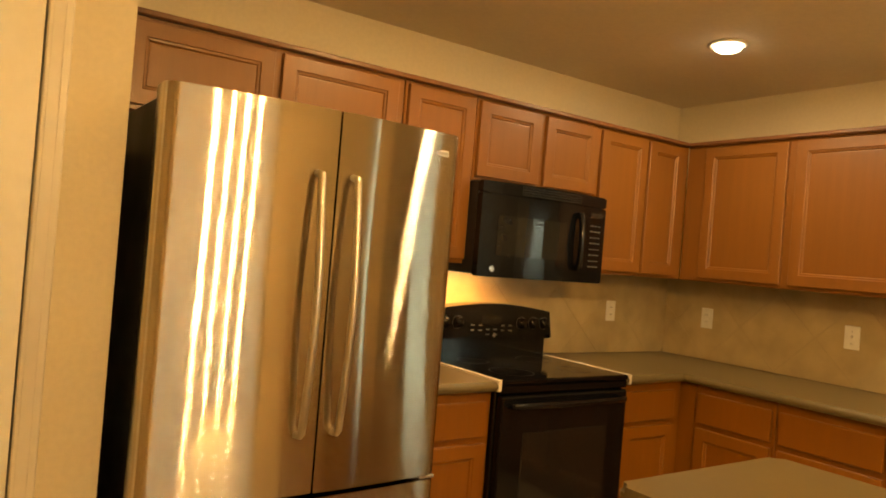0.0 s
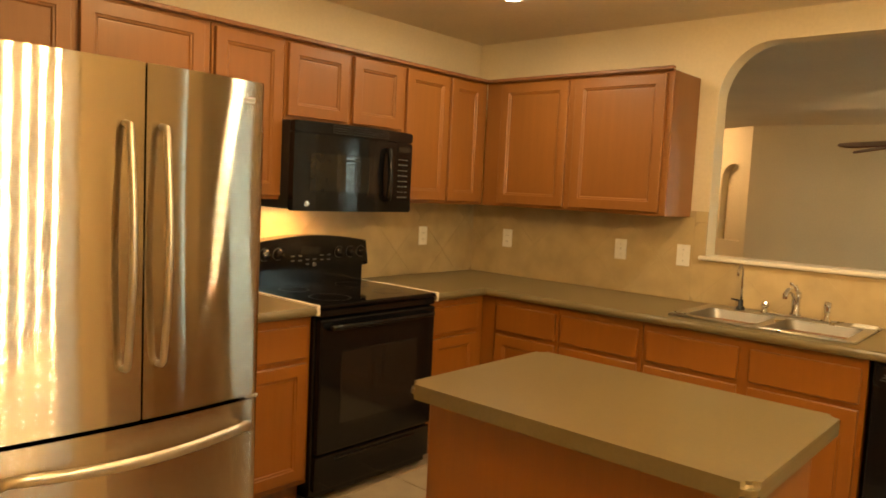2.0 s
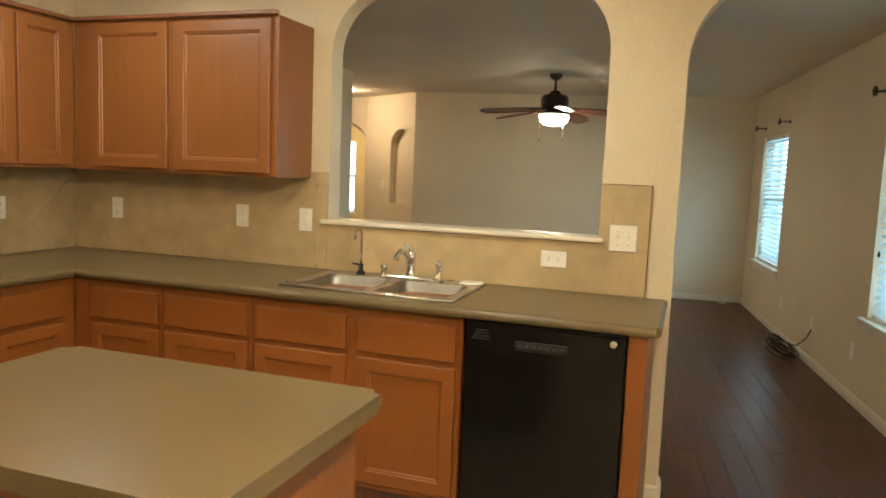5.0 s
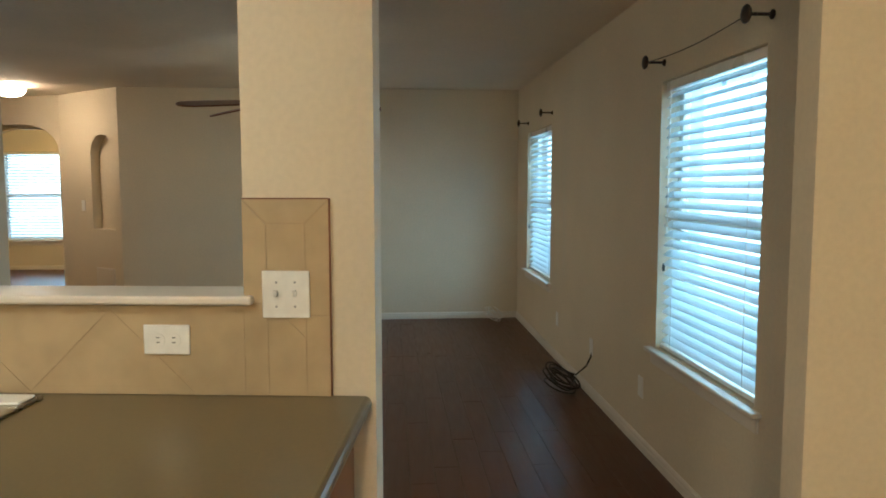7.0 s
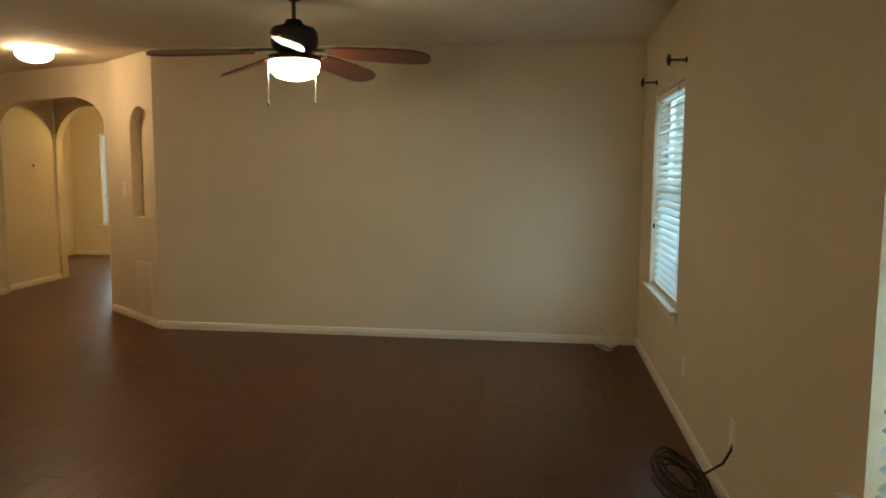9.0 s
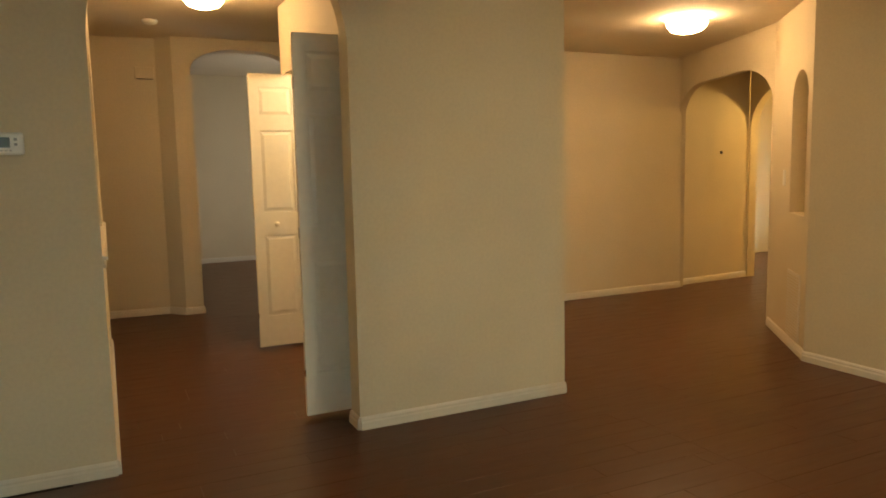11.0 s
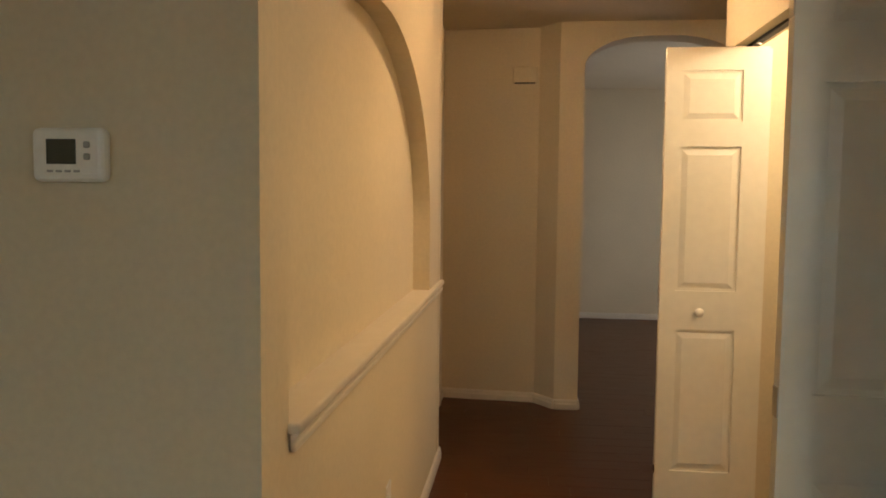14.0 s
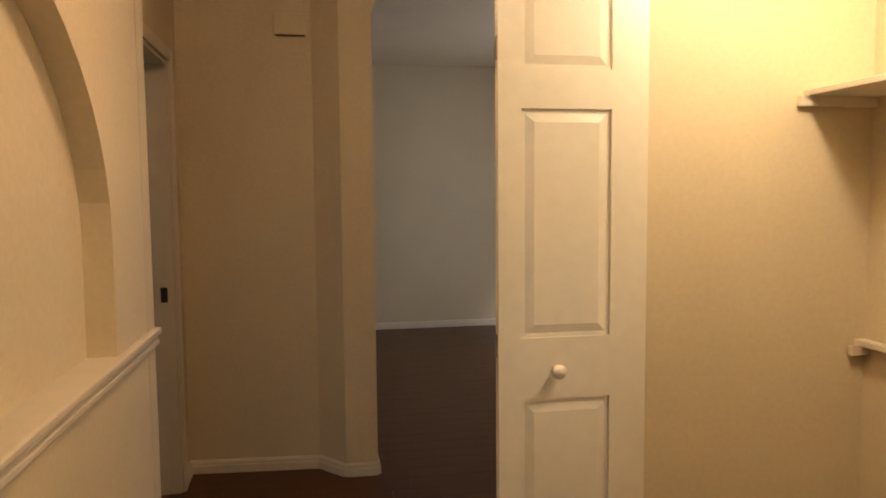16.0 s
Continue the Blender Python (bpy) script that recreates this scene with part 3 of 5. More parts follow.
# the south windows are seen from inside looking south: their x runs west, their y outwards
for i, (a, b) in enumerate((W1, W2)):
    mm = LIV @ pose(b, SY, ZB, 0, 0, 180)
    window("window_%d" % (i + 1), b - a, ZB, ZT, mm, SKYGLOW, "white window with a lowered white slat blind and bright daylight behind")
window("window_3", 1.5, 0.75, 2.0, pose(-2.0, -4.95, 0.75, 0, 0, 180), SKYGLOW, "white kitchen window with a lowered slat blind")
window("window_4", 1.2, 0.5, 2.0, HAL @ pose(11.0, 3.1, 0.5, 0, 0, -90), SKYGLOW2, "bright study window with a half-lit slat blind")


# ---- curtain brackets and rods over the windows ----
def bracket(parent, m, reach=0.1):
    bm = lathe([(0, 0), (0.017, 0), (0.018, 0.005), (0.012, 0.01), (0.007, 0.012)], 20, m=pose(0, 0, 0, 90))
    tube([(0, -0.008, 0), (0, -reach, 0)], 0.006, 10, bm)
    lathe([(0, -0.008), (0.03, -0.007), (0.034, 0.0), (0.03, 0.006), (0.012, 0.012), (0, 0.014)], 24, bm, pose(0, -reach, 0, 90))
    return part("bracket", bm, BRONZE, parent, "dark bronze wall bracket", m=m, smooth=True)


for (a, b), cord in ((W1, True), (W2, False)):
    cr = thing("curtain_rod_mount", "dark bronze curtain brackets over the window" + (" with a thin cord" if cord else ""), "curtain bracket", LIV @ pose(b - 0.03, SY, ZT + 0.09, 0, 0, 180), "curtain brackets")
    n = b - a
    for x in (0, n):
        bracket(cr, pose(x, 0, 0))
    if cord:
        part("cord", tube([(n * k / 12, -0.09, -0.02 * math.sin(math.pi * k / 12)) for k in range(13)], 0.0025, 6), BRONZE, cr)


# ---- kitchen cabinets ----
def nested(loops):
    """One skin over rectangles (x0, x1, z0, z1, y), each inside the one before, closed at the last."""
    bm = bmesh.new()
    rings = [[bm.verts.new(p) for p in ((x0, y, z0), (x1, y, z0), (x1, y, z1), (x0, y, z1))] for x0, x1, z0, z1, y in loops]
    for a, b in zip(rings, rings[1:]):
        for k in range(4):
            bm.faces.new((a[k], a[(k + 1) % 4], b[(k + 1) % 4], b[k]))
    return bm, rings


def shaker(w, h, t=0.02, rail=0.055):
    """A door's frame, back at y=0 and face towards -y, x from 0, z from 0."""
    e, i = 0.003, rail
    bm, rings = nested([(0, w, 0, h, 0), (0, w, 0, h, -t + e), (e, w - e, e, h - e, -t), (i - e, w - i + e, i - e, h - i + e, -t), (i, w - i, i, h - i, -t + e), (i, w - i, i, h - i, 0)])
    for k in range(4):
        bm.faces.new((rings[0][k], rings[0][(k + 1) % 4], rings[-1][(k + 1) % 4], rings[-1][k]))
    return bm


def inner_panel(w, h, rail=0.055):
    r, i = rail, 0.012
    bm, rings = nested([(r, w - r, r, h - r, -0.0145), (r + i * 0.6, w - r - i * 0.6, r + i * 0.6, h - r - i * 0.6, -0.0135), (r + i, w - r - i, r + i, h - r - i, -0.008), (r + i + 0.004, w - r - i - 0.004, r + i + 0.004, h - r - i - 0.004, -0.0085)])
    bm.faces.new(rings[-1])
    return bm


def cab_door(parent, x, z, w, h, mat, flat=False):
    if flat:
        return part("drawer_front", box(x, x + w, -0.02, 0, z, z + h, 0.006, None, 2), mat, parent)
    d = part("door", shaker(w, h), mat, parent, m=pose(x, 0, z))
    part("door_panel", inner_panel(w, h), mat, d)
    return d


def upper(m, w, z0, doors, label, depth=0.305, end=True, top=True):
    """A wall cabinet; local x along the wall, y=0 at its front frame, y=depth at the wall."""
    c = thing("wall_cabinet", label, "cabinet", m, "kitchen wall cabinets")
    h = 2.115 - z0
    part("body", box(0, w, 0, depth, 0, h, 0.003), MAPLE, c)
    for x, dw in doors:
        cab_door(c, x, 0.018, dw, h - 0.036, MAPLE)
    if top:
        part("top_trim", box(-0.004, w + 0.004, -0.032, 0.0, h - 0.004, h + 0.016, 0.004), DARKEDGE, c, "dark stained top edge")
    return c


def base_cab(m, w, doors, label, depth=0.60, drawers=True):
    c = thing("base_cabinet", label, "cabinet", m, "kitchen base cabinets")
    bm = box(0, w, 0, depth, 0.10, 0.874, 0.002)
    part("body", bm, MAPLE_D, c)
    part("toe_kick", box(0, w, 0.06, depth, 0.0, 0.10), DARKEDGE, c)
    for x, dw in doors:
        cab_door(c, x, 0.685, dw, 0.145, MAPLE_D, True)
        cab_door(c, x, 0.13, dw, 0.53, MAPLE_D)
    return c


NF = -0.325
upper(pose(-3.30, NF, 1.80), 1.10, 1.80, [(0.035, 0.50), (0.565, 0.50)], "honey maple wall cabinet over the refrigerator", depth=0.325)
upper(pose(-2.195, NF, 1.372), 0.37, 1.372, [(0.012, 0.345)], "tall honey maple wall cabinet beside the microwave", depth=0.325)
upper(pose(-1.82, NF, 1.745), 0.765, 1.745, [(0.012, 0.36), (0.41, 0.345)], "short honey maple wall cabinet over the microwave", depth=0.325)
upper(pose(-1.05, NF, 1.372), 0.73, 1.372, [(0.02, 0.345), (0.385, 0.285)], "honey maple corner wall cabinet with two doors", depth=0.325)
SR = -0.325
upper(pose(SR, -0.33, 1.372, 0, 0, -90), 1.20, 1.372, [(0.125, 0.465), (0.635, 0.53)], "honey maple wall cabinet with two doors by the pass-through", depth=0.325)

BF = -0.61
base_cab(pose(-2.33, BF, 0), 0.485, [(0.03, 0.43)], "honey maple base cabinet between refrigerator and stove")
base_cab(pose(-1.075, BF, 0), 0.46, [(0.025, 0.37)], "honey maple base cabinet beside the stove")
c = thing("base_cabinet", "honey maple corner base cabinet post", "cabinet", pose(-0.612, -0.002, 0, 0, 0, -90), "kitchen base cabinets")
part("body", box(0, 0.695, 0.002, 0.6, 0.10, 0.874), MAPLE_D, c)
part("toe_kick", box(0, 0.695, 0.06, 0.6, 0.0, 0.10), DARKEDGE, c)
XF = -0.612
for y0, w, doors, lab in ((-0.70, 0.42, [(0.02, 0.385)], "honey maple base cabinet with drawer by the corner"), (-1.122, 0.475, [(0.02, 0.435)], "honey maple base cabinet with drawer beside the sink"),
                          (-1.60, 0.955, [(0.02, 0.435), (0.505, 0.43)], "honey maple sink base cabinet with two doors")):
    base_cab(pose(XF, y0, 0, 0, 0, -90), w, doors, lab)
c = thing("end_panel", "honey maple end panel beside the dishwasher", "cabinet panel", pose(XF, -3.185, 0, 0, 0, -90))
part("panel", box(0, 0.07, -0.012, 0.6, 0.0, 0.874, 0.003), MAPLE_D, c)


# ---- worktops ----
def worktop(name, poly, label, z=0.914, t=0.04, mat=None, m=None):
    return solid(name, upright(poly, z - t, z, bev=0.012), mat or LAMINATE, label, "countertop", m)


SINK = (-0.57, -0.06, -2.49, -1.70)
bm = bmesh.new()
for x0, x1, y0, y1 in ((-1.077, 0.0, -0.645, 0.0), (-0.645, 0.0, SINK[3] - 0.02, -0.645), (-0.645, 0.0, -3.28, SINK[2] + 0.02), (-0.645, SINK[0] + 0.02, SINK[2] + 0.02, SINK[3] - 0.02), (SINK[1] - 0.02, 0.0, SINK[2] + 0.02, SINK[3] - 0.02)):
    box(x0, x1, y0, y1, 0.874, 0.9135, bm=bm)
bmesh.ops.remove_doubles(bm, verts=bm.verts, dist=0.0005)
for pts in ([(-1.077, -0.648, 0.894), (-0.648, -0.648, 0.894), (-0.648, -3.28, 0.894)],):
    tube(pts[:2], 0.0196, 14, bm)
    tube(pts[1:], 0.0196, 14, bm)
tube([(-0.645, -3.28, 0.894), (0.0, -3.28, 0.894)], 0.0196, 14, bm)
solid("countertop", bm, LAMINATE, "olive brown laminate corner countertop with rounded front edge", "countertop", smooth=False)
bm = box(-2.335, -1.845, -0.645, 0, 0.874, 0.9135)
tube([(-2.335, -0.648, 0.894), (-1.845, -0.648, 0.894)], 0.0196, 14, bm)
solid("countertop", bm, LAMINATE, "short olive brown laminate countertop beside the stove", "countertop")
for x, w in ((-1.858, 0.02), (-1.075, 0.016)):
    solid("counter_edge_strip", box(x, x + w, -0.668, -0.02, 0.875, 0.922, 0.003), TRIM, "pale edge strip on the cut counter end", "edge strip")

# island
def rounded_rect(a, b, c_, d_, r, n=5):
    out = []
    for cx, cy, s in ((b - r, d_ - r, 0), (a + r, d_ - r, 90), (a + r, c_ + r, 180), (b - r, c_ + r, 270)):
        for k in range(n + 1):
            t_ = radians(s + 90 * k / n)
            out.append((cx + r * math.cos(t_), cy + r * math.sin(t_)))
    return out


isl = thing("kitchen_island", "honey maple kitchen island", "kitchen island")
part("body", box(-2.36, -1.79, -2.66, -1.81, 0.09, 0.874, 0.003), MAPLE_D, isl)
part("toe_kick", box(-2.31, -1.84, -2.62, -1.85, 0.0, 0.09), DARKEDGE, isl)
for x in (-2.368, -1.79):
    part("corner_post", box(x, x + 0.008, -2.66, -2.60, 0.1, 0.86, 0.002), MAPLE_D, isl)
solid("island_top", upright(rounded_rect(-2.41, -1.745, -2.715, -1.765, 0.03), 0.872, 0.914, bev=0.014), LAMINATE, "olive brown laminate island worktop with rounded edges", "countertop", smooth=True).data.set_sharp_from_angle(angle=radians(40))


# ---- refrigerator ----
def bowed(x0, x1, yf, yb, bow=0.02, r=0.03, n=14):
    """Plan outline of a door with a bowed front and rounded edges."""
    pts = []
    for k in range(6):
        a = math.pi / 2 * k / 5
        pts.append((x0 + r - r * math.cos(a), yf + r - r * math.sin(a)))
    for k in range(1, n):
        u = k / n
        pts.append((x0 + r + (x1 - x0 - 2 * r) * u, yf - bow * math.sin(math.pi * u)))
    for k in range(6):
        a = math.pi / 2 * (1 - k / 5)
        pts.append((x1 - r + r * math.cos(a), yf + r - r * math.sin(a)))
    return pts + [(x1, yb), (x0, yb)]


def half_bowed(xo, xi, yf, yb, bow, r=0.035, n=14):
    """One of a pair: the front swells from the outer edge xo to the meeting edge xi."""
    s = 1 if xi > xo else -1
    pts = []
    for k in range(8):
        a = math.pi / 2 * k / 7
        pts.append((xo + s * (r - r * math.cos(a)), yf + bow + r - r * math.sin(a)))
    for k in range(1, n + 1):
        u = k / n
        pts.append((xo + s * r + (xi - xo - s * r) * u, yf + bow * (1 - math.sin(math.pi / 2 * u))))
    pts += [(xi, yb), (xo, yb)]
    return pts if s > 0 else pts[::-1]


FX0, FX1, FM, FY = -3.287, -2.362, -2.812, -1.0
fr = thing("refrigerator", "stainless steel french-door refrigerator with bottom freezer, closed", "refrigerator")
part("cabinet_body", box(FX0 + 0.01, FX1 - 0.01, -0.89, -0.06, 0.03, 1.765, 0.006), DARKPLASTIC, fr, "dark grey cabinet sides")
ld = part("left_door", upright(half_bowed(FX0, FM - 0.003, FY - 0.02, -0.895, 0.03), 0.70, 1.79, bev=0.003), STEEL, fr, smooth=False)
rd = part("right_door", upright(half_bowed(FX1, FM + 0.003, FY - 0.02, -0.895, 0.03), 0.70, 1.79, bev=0.003), STEEL, fr)
fz = part("freezer_drawer", upright(bowed(FX0, FX1, FY + 0.008, -0.895, 0.026, 0.035, 24), 0.07, 0.685, bev=0.003), STEEL, fr)
for o in (ld, rd, fz):
    for f in o.data.polygons:
        f.use_smooth = abs(f.normal.z) < 0.3
    o.data.set_sharp_from_angle(angle=radians(35))
part("toe_grille", box(FX0 + 0.03, FX1 - 0.03, -0.9, -0.8, 0.0, 0.07), DARKPLASTIC, fr)


for d, x in ((ld, FM - 0.062), (rd, FM + 0.05)):
    pts = [(x, FY - 0.02, 1.605), (x, FY - 0.052, 1.60)] + [(x, FY - 0.055 - 0.03 * math.sin(math.pi * k / 12), 1.585 - 0.70 * k / 12) for k in range(13)] + [(x, FY - 0.045, 0.875), (x, FY - 0.015, 0.872)]
    bm = tube(pts, [0.0105] * len(pts), 12)
    for v in bm.verts:
        v.co.x = x + (v.co.x - x) * 1.05
    part("handle", bm, HANDLE, d, "curved brushed steel pull", smooth=True)
pts = [(FX0 + 0.07, FY - 0.01, 0.60), (FX0 + 0.08, FY - 0.04, 0.605)] + [(FX0 + 0.09 + 0.745 * k / 16, FY - 0.055 - 0.035 * math.sin(math.pi * k / 16), 0.612 - 0.012 * math.sin(math.pi * k / 16)) for k in range(17)] + [(FX1 - 0.08, FY - 0.04, 0.605), (FX1 - 0.07, FY - 0.005, 0.60)]
bm = tube(pts, 0.012, 12)
for v in bm.verts:
    v.co.z = 0.605 + (v.co.z - 0.605) * 1.5
part("freezer_handle", bm, HANDLE, fz, "long curved steel pull", smooth=True)
part("badge", box(FX1 - 0.125, FX1 - 0.055, FY + 0.0035, FY + 0.012, 1.715, 1.735, 0.002), LIGHTBADGE, rd, "small silver nameplate")
part("badge_plate", box(FX1 - 0.12, FX1 - 0.06, FY + 0.002, FY + 0.004, 1.72, 1.73), GREY, rd)
for x in (FX0 + 0.04, FX1 - 0.08):
    part("hinge_cover", box(x, x + 0.05, -0.99, -0.86, 1.765, 1.788, 0.006), GREY, fr)
part("lower_hinge", box(FX1 - 0.06, FX1 - 0.005, FY + 0.012, -0.89, 0.686, 0.699, 0.002), LIGHTBADGE, fr)


# ---- stove ----
sx0, sx1 = -1.838, -1.081
st = thing("stove", "black freestanding electric stove with glass cooktop", "stove")
part("body", box(sx0, sx1, -0.63, -0.03, 0.02, 0.895, 0.004), BLACK, st)
part("cooktop", box(sx0 - 0.002, sx1 + 0.002, -0.665, -0.075, 0.897, 0.921, 0.008, None, 2), BLACKGLASS, st, "glossy black glass cooktop")
for bx, by, r in ((-1.65, -0.5, 0.1), (-1.27, -0.5, 0.08), (-1.65, -0.22, 0.075), (-1.27, -0.22, 0.09)):
    part("burner_ring", lathe([(r - 0.002, 0.9212), (r - 0.002, 0.9216), (r, 0.9216), (r, 0.9212)], 40, m=pose(bx, by, 0), cap=False), DARKPLASTIC, st)
od = part("oven_door", box(sx0 + 0.004, sx1 - 0.004, -0.668, -0.632, 0.235, 0.855, 0.01, None, 2), BLACK, st)
part("oven_window", box(sx0 + 0.13, sx1 - 0.13, -0.6705, -0.666, 0.36, 0.70, 0.002), SMOKED, od)
hp = [(sx0 + 0.05, -0.665, 0.815), (sx0 + 0.055, -0.70, 0.82)] + [(sx0 + 0.07 + (sx1 - sx0 - 0.14) * k / 10, -0.705 - 0.01 * math.sin(math.pi * k / 10), 0.82) for k in range(11)] + [(sx1 - 0.055, -0.70, 0.82), (sx1 - 0.05, -0.665, 0.815)]
part("oven_handle", tube(hp, 0.013, 12), BLACK, od, smooth=True)
part("front_rail", box(sx0, sx1, -0.66, -0.63, 0.862, 0.896, 0.004), BLACK, st)
dr = part("storage_drawer", box(sx0 + 0.004, sx1 - 0.004, -0.662, -0.632, 0.06, 0.225, 0.008, None, 2), BLACK, st)
part("drawer_lip", box(sx0 + 0.12, sx1 - 0.12, -0.674, -0.66, 0.185, 0.205, 0.005), BLACK, dr)
prof = []
for k in range(17):
    u = k / 16
    prof.append((sx0 + (sx1 - sx0) * u, 1.145 + 0.035 * math.sin(math.pi * u)))
part("backguard", prism([(sx1, 0.92), (sx0, 0.92)] + prof, -0.085, -0.012), BLACK, st)
bm = prism([(sx1 + 0.004, 1.01), (sx0 - 0.004, 1.01), (sx0 - 0.004, 1.02)] + [(x, z + 0.004) for x, z in prof] + [(sx1 + 0.004, 1.02)], -0.13, -0.07)
bmesh.ops.bevel(bm, geom=[e for e in bm.edges if abs(e.verts[0].co.y + 0.13) < 1e-4 and abs(e.verts[1].co.y + 0.13) < 1e-4], offset=0.02, segments=4, affect="EDGES")
cp = part("control_panel", bm, BLACK, st, "rounded black control panel")
for x in (sx0 + 0.07, sx0 + 0.15, sx1 - 0.21, sx1 - 0.13, sx1 - 0.055):
    k = part("knob", lathe([(0, 0), (0.026, 0), (0.028, 0.004), (0.024, 0.02), (0.02, 0.026), (0, 0.027)], 24, m=pose(x, -0.131, 1.09, 90)), BLACKGLASS, cp, smooth=True)
    part("knob_mark", lathe([(0.03, 0.0), (0.03, 0.0012), (0.032, 0.0012), (0.032, 0.0)], 28, m=pose(x, -0.131, 1.09, 90), cap=False), DIM, k)
part("clock_display", box(sx0 + 0.29, sx1 - 0.34, -0.1325, -0.13, 1.085, 1.125), SMOKED, cp)
for j in range(6):
    for i in range(2):
        x = sx0 + 0.23 + 0.047 * j
        part("button", box(x, x + 0.022, -0.1325, -0.13, 1.05 + 0.024 * i - (0.02 if 1 < j < 4 else 0), 1.056 + 0.024 * i - (0.02 if 1 < j < 4 else 0)), DIM, cp)
part("badge", lathe([(0, 0), (0.011, 0), (0.011, 0.002), (0, 0.002)], 20, m=pose((sx0 + sx1) / 2, -0.1305, 1.03, 90)), LIGHTBADGE, cp)

# ---- microwave ----
mx0, mx1, mz0, mz1, my = -1.835, -1.07, 1.325, 1.74, -0.40
mw = thing("microwave", "black over-the-range microwave with curved front", "microwave")
part("body", box(mx0, mx1, my, -0.01, mz0 + 0.008, mz1, 0.004), DARKPLASTIC, mw)


def bow_front(x0, x1, xa, xb, yf, yb, bow, n=10):
    """Part x0..x1 of a front that bows over xa..xb."""
    pts = []
    for k in range(n + 1):
        x = x0 + (x1 - x0) * k / n
        pts.append((x, yf - bow * math.sin(math.pi * (x - xa) / (xb - xa))))
    return pts + [(x1, yb), (x0, yb)]


xs = mx1 - 0.165
d = part("door", upright(bow_front(mx0, xs - 0.001, mx0, mx1, my - 0.035, my, 0.035), mz0, mz1 - 0.055, bev=0.004), BLACK, mw)
cpan = part("control_panel", upright(bow_front(xs + 0.001, mx1, mx0, mx1, my - 0.035, my, 0.035, 6), mz0, mz1 - 0.055, bev=0.004), BLACK, mw)
part("vent_grille", upright(bow_front(mx0, mx1, mx0, mx1, my - 0.035, my, 0.035, 16), mz1 - 0.053, mz1, bev=0.006), BLACK, mw)
for k in range(4):
    z = mz1 - 0.046 + 0.011 * k
    part("vent_slat", upright(bow_front(mx0 + 0.2, mx1 - 0.2, mx0, mx1, my - 0.0385, my - 0.03, 0.035, 8), z, z + 0.005), DARKPLASTIC, mw)
part("door_window", upright(bow_front(mx0 + 0.085, xs - 0.12, mx0, mx1, my - 0.037, my - 0.03, 0.035, 8), mz0 + 0.095, mz1 - 0.145, bev=0.0008), SMOKED, d, "smoked glass window")
hp = [(xs - 0.045, my - 0.055, mz1 - 0.10), (xs - 0.045, my - 0.085, mz1 - 0.105)] + [(xs - 0.045, my - 0.088 - 0.008 * math.sin(math.pi * k / 8), mz1 - 0.12 - 0.215 * k / 8) for k in range(9)] + [(xs - 0.045, my - 0.085, mz0 + 0.07), (xs - 0.045, my - 0.05, mz0 + 0.065)]
part("handle", tube(hp, 0.015, 12), BLACK, d, smooth=True)
part("badge", lathe([(0, 0), (0.013, 0), (0.013, 0.003), (0, 0.003)], 20, m=pose(mx0 + 0.07, my - 0.046, mz0 + 0.035, 90)), LIGHTBADGE, d)
for j in range(3):
    for i in range(8):
        x, z = xs + 0.05 + 0.028 * j, mz0 + 0.075 + 0.028 * i
        yy = my - 0.0355 - 0.035 * math.sin(math.pi * (x - mx0) / (mx1 - mx0))
        part("key", box(x, x + 0.018, yy - 0.0012, yy + 0.003, z, z + (0.004 if i % 2 else 0.006)), DIM, cpan)
part("display", box(xs + 0.045, xs + 0.125, my - 0.0545, my - 0.046, mz1 - 0.105, mz1 - 0.08), SMOKED, cpan)
part("underside_lamp", box(mx0 + 0.16, mx0 + 0.28, -0.19, -0.13, mz0 + 0.003, mz0 + 0.009), GLOBE, mw)

# ---- dishwasher ----
dw = thing("dishwasher", "black built-in dishwasher, closed", "dishwasher", pose(XF, -2.575, 0, 0, 0, -90))
part("body", box(0.004, 0.602, 0.0, 0.57, 0.1, 0.868), DARKPLASTIC, dw)
dd = part("door", box(0.004, 0.602, -0.03, 0.0, 0.11, 0.79, 0.006, None, 2), BLACK, dw)
bm = prism([(0.602, 0.87), (0.004, 0.87), (0.004, 0.785)] + [(0.004 + 0.598 * k / 20, 0.785 - 0.06 * math.sin(math.pi * k / 20)) for k in range(1, 20)] + [(0.602, 0.785)], -0.05, -0.0305)
bmesh.ops.bevel(bm, geom=[e for e in bm.edges if all(abs(v.co.y + 0.05) < 1e-4 for v in e.verts)], offset=0.012, segments=3, affect="EDGES")
cpn = part("control_panel", bm, BLACK, dw, "glossy black panel with a bowed lower edge", smooth=True)
cpn.data.set_sharp_from_angle(angle=radians(40))
pk = part("pocket_handle", box(0.2, 0.4, -0.0525, -0.049, 0.775, 0.812, 0.0015), DARKPLASTIC, cpn, "dark recessed pull with slots")
for k in range(7):
    part("slot", box(0.212 + 0.026 * k, 0.23 + 0.026 * k, -0.0535, -0.0522, 0.788, 0.8, 0.0005), SLOT, pk)
part("badge", lathe([(0, 0), (0.0125, 0), (0.0125, 0.003), (0.01, 0.004), (0, 0.004)], 20, m=pose(0.562, -0.05, 0.838, 90)), LIGHTBADGE, cpn)
for k in range(4):
    part("vent_line", box(0.03 + 0.006 * k, 0.105 - 0.004 * k, -0.0512, -0.0495, 0.805 + 0.011 * k, 0.8075 + 0.011 * k), DIM, cpn)
part("toe_panel", box(0.004, 0.602, 0.05, 0.1, 0.0, 0.1), DARKPLASTIC, dw)

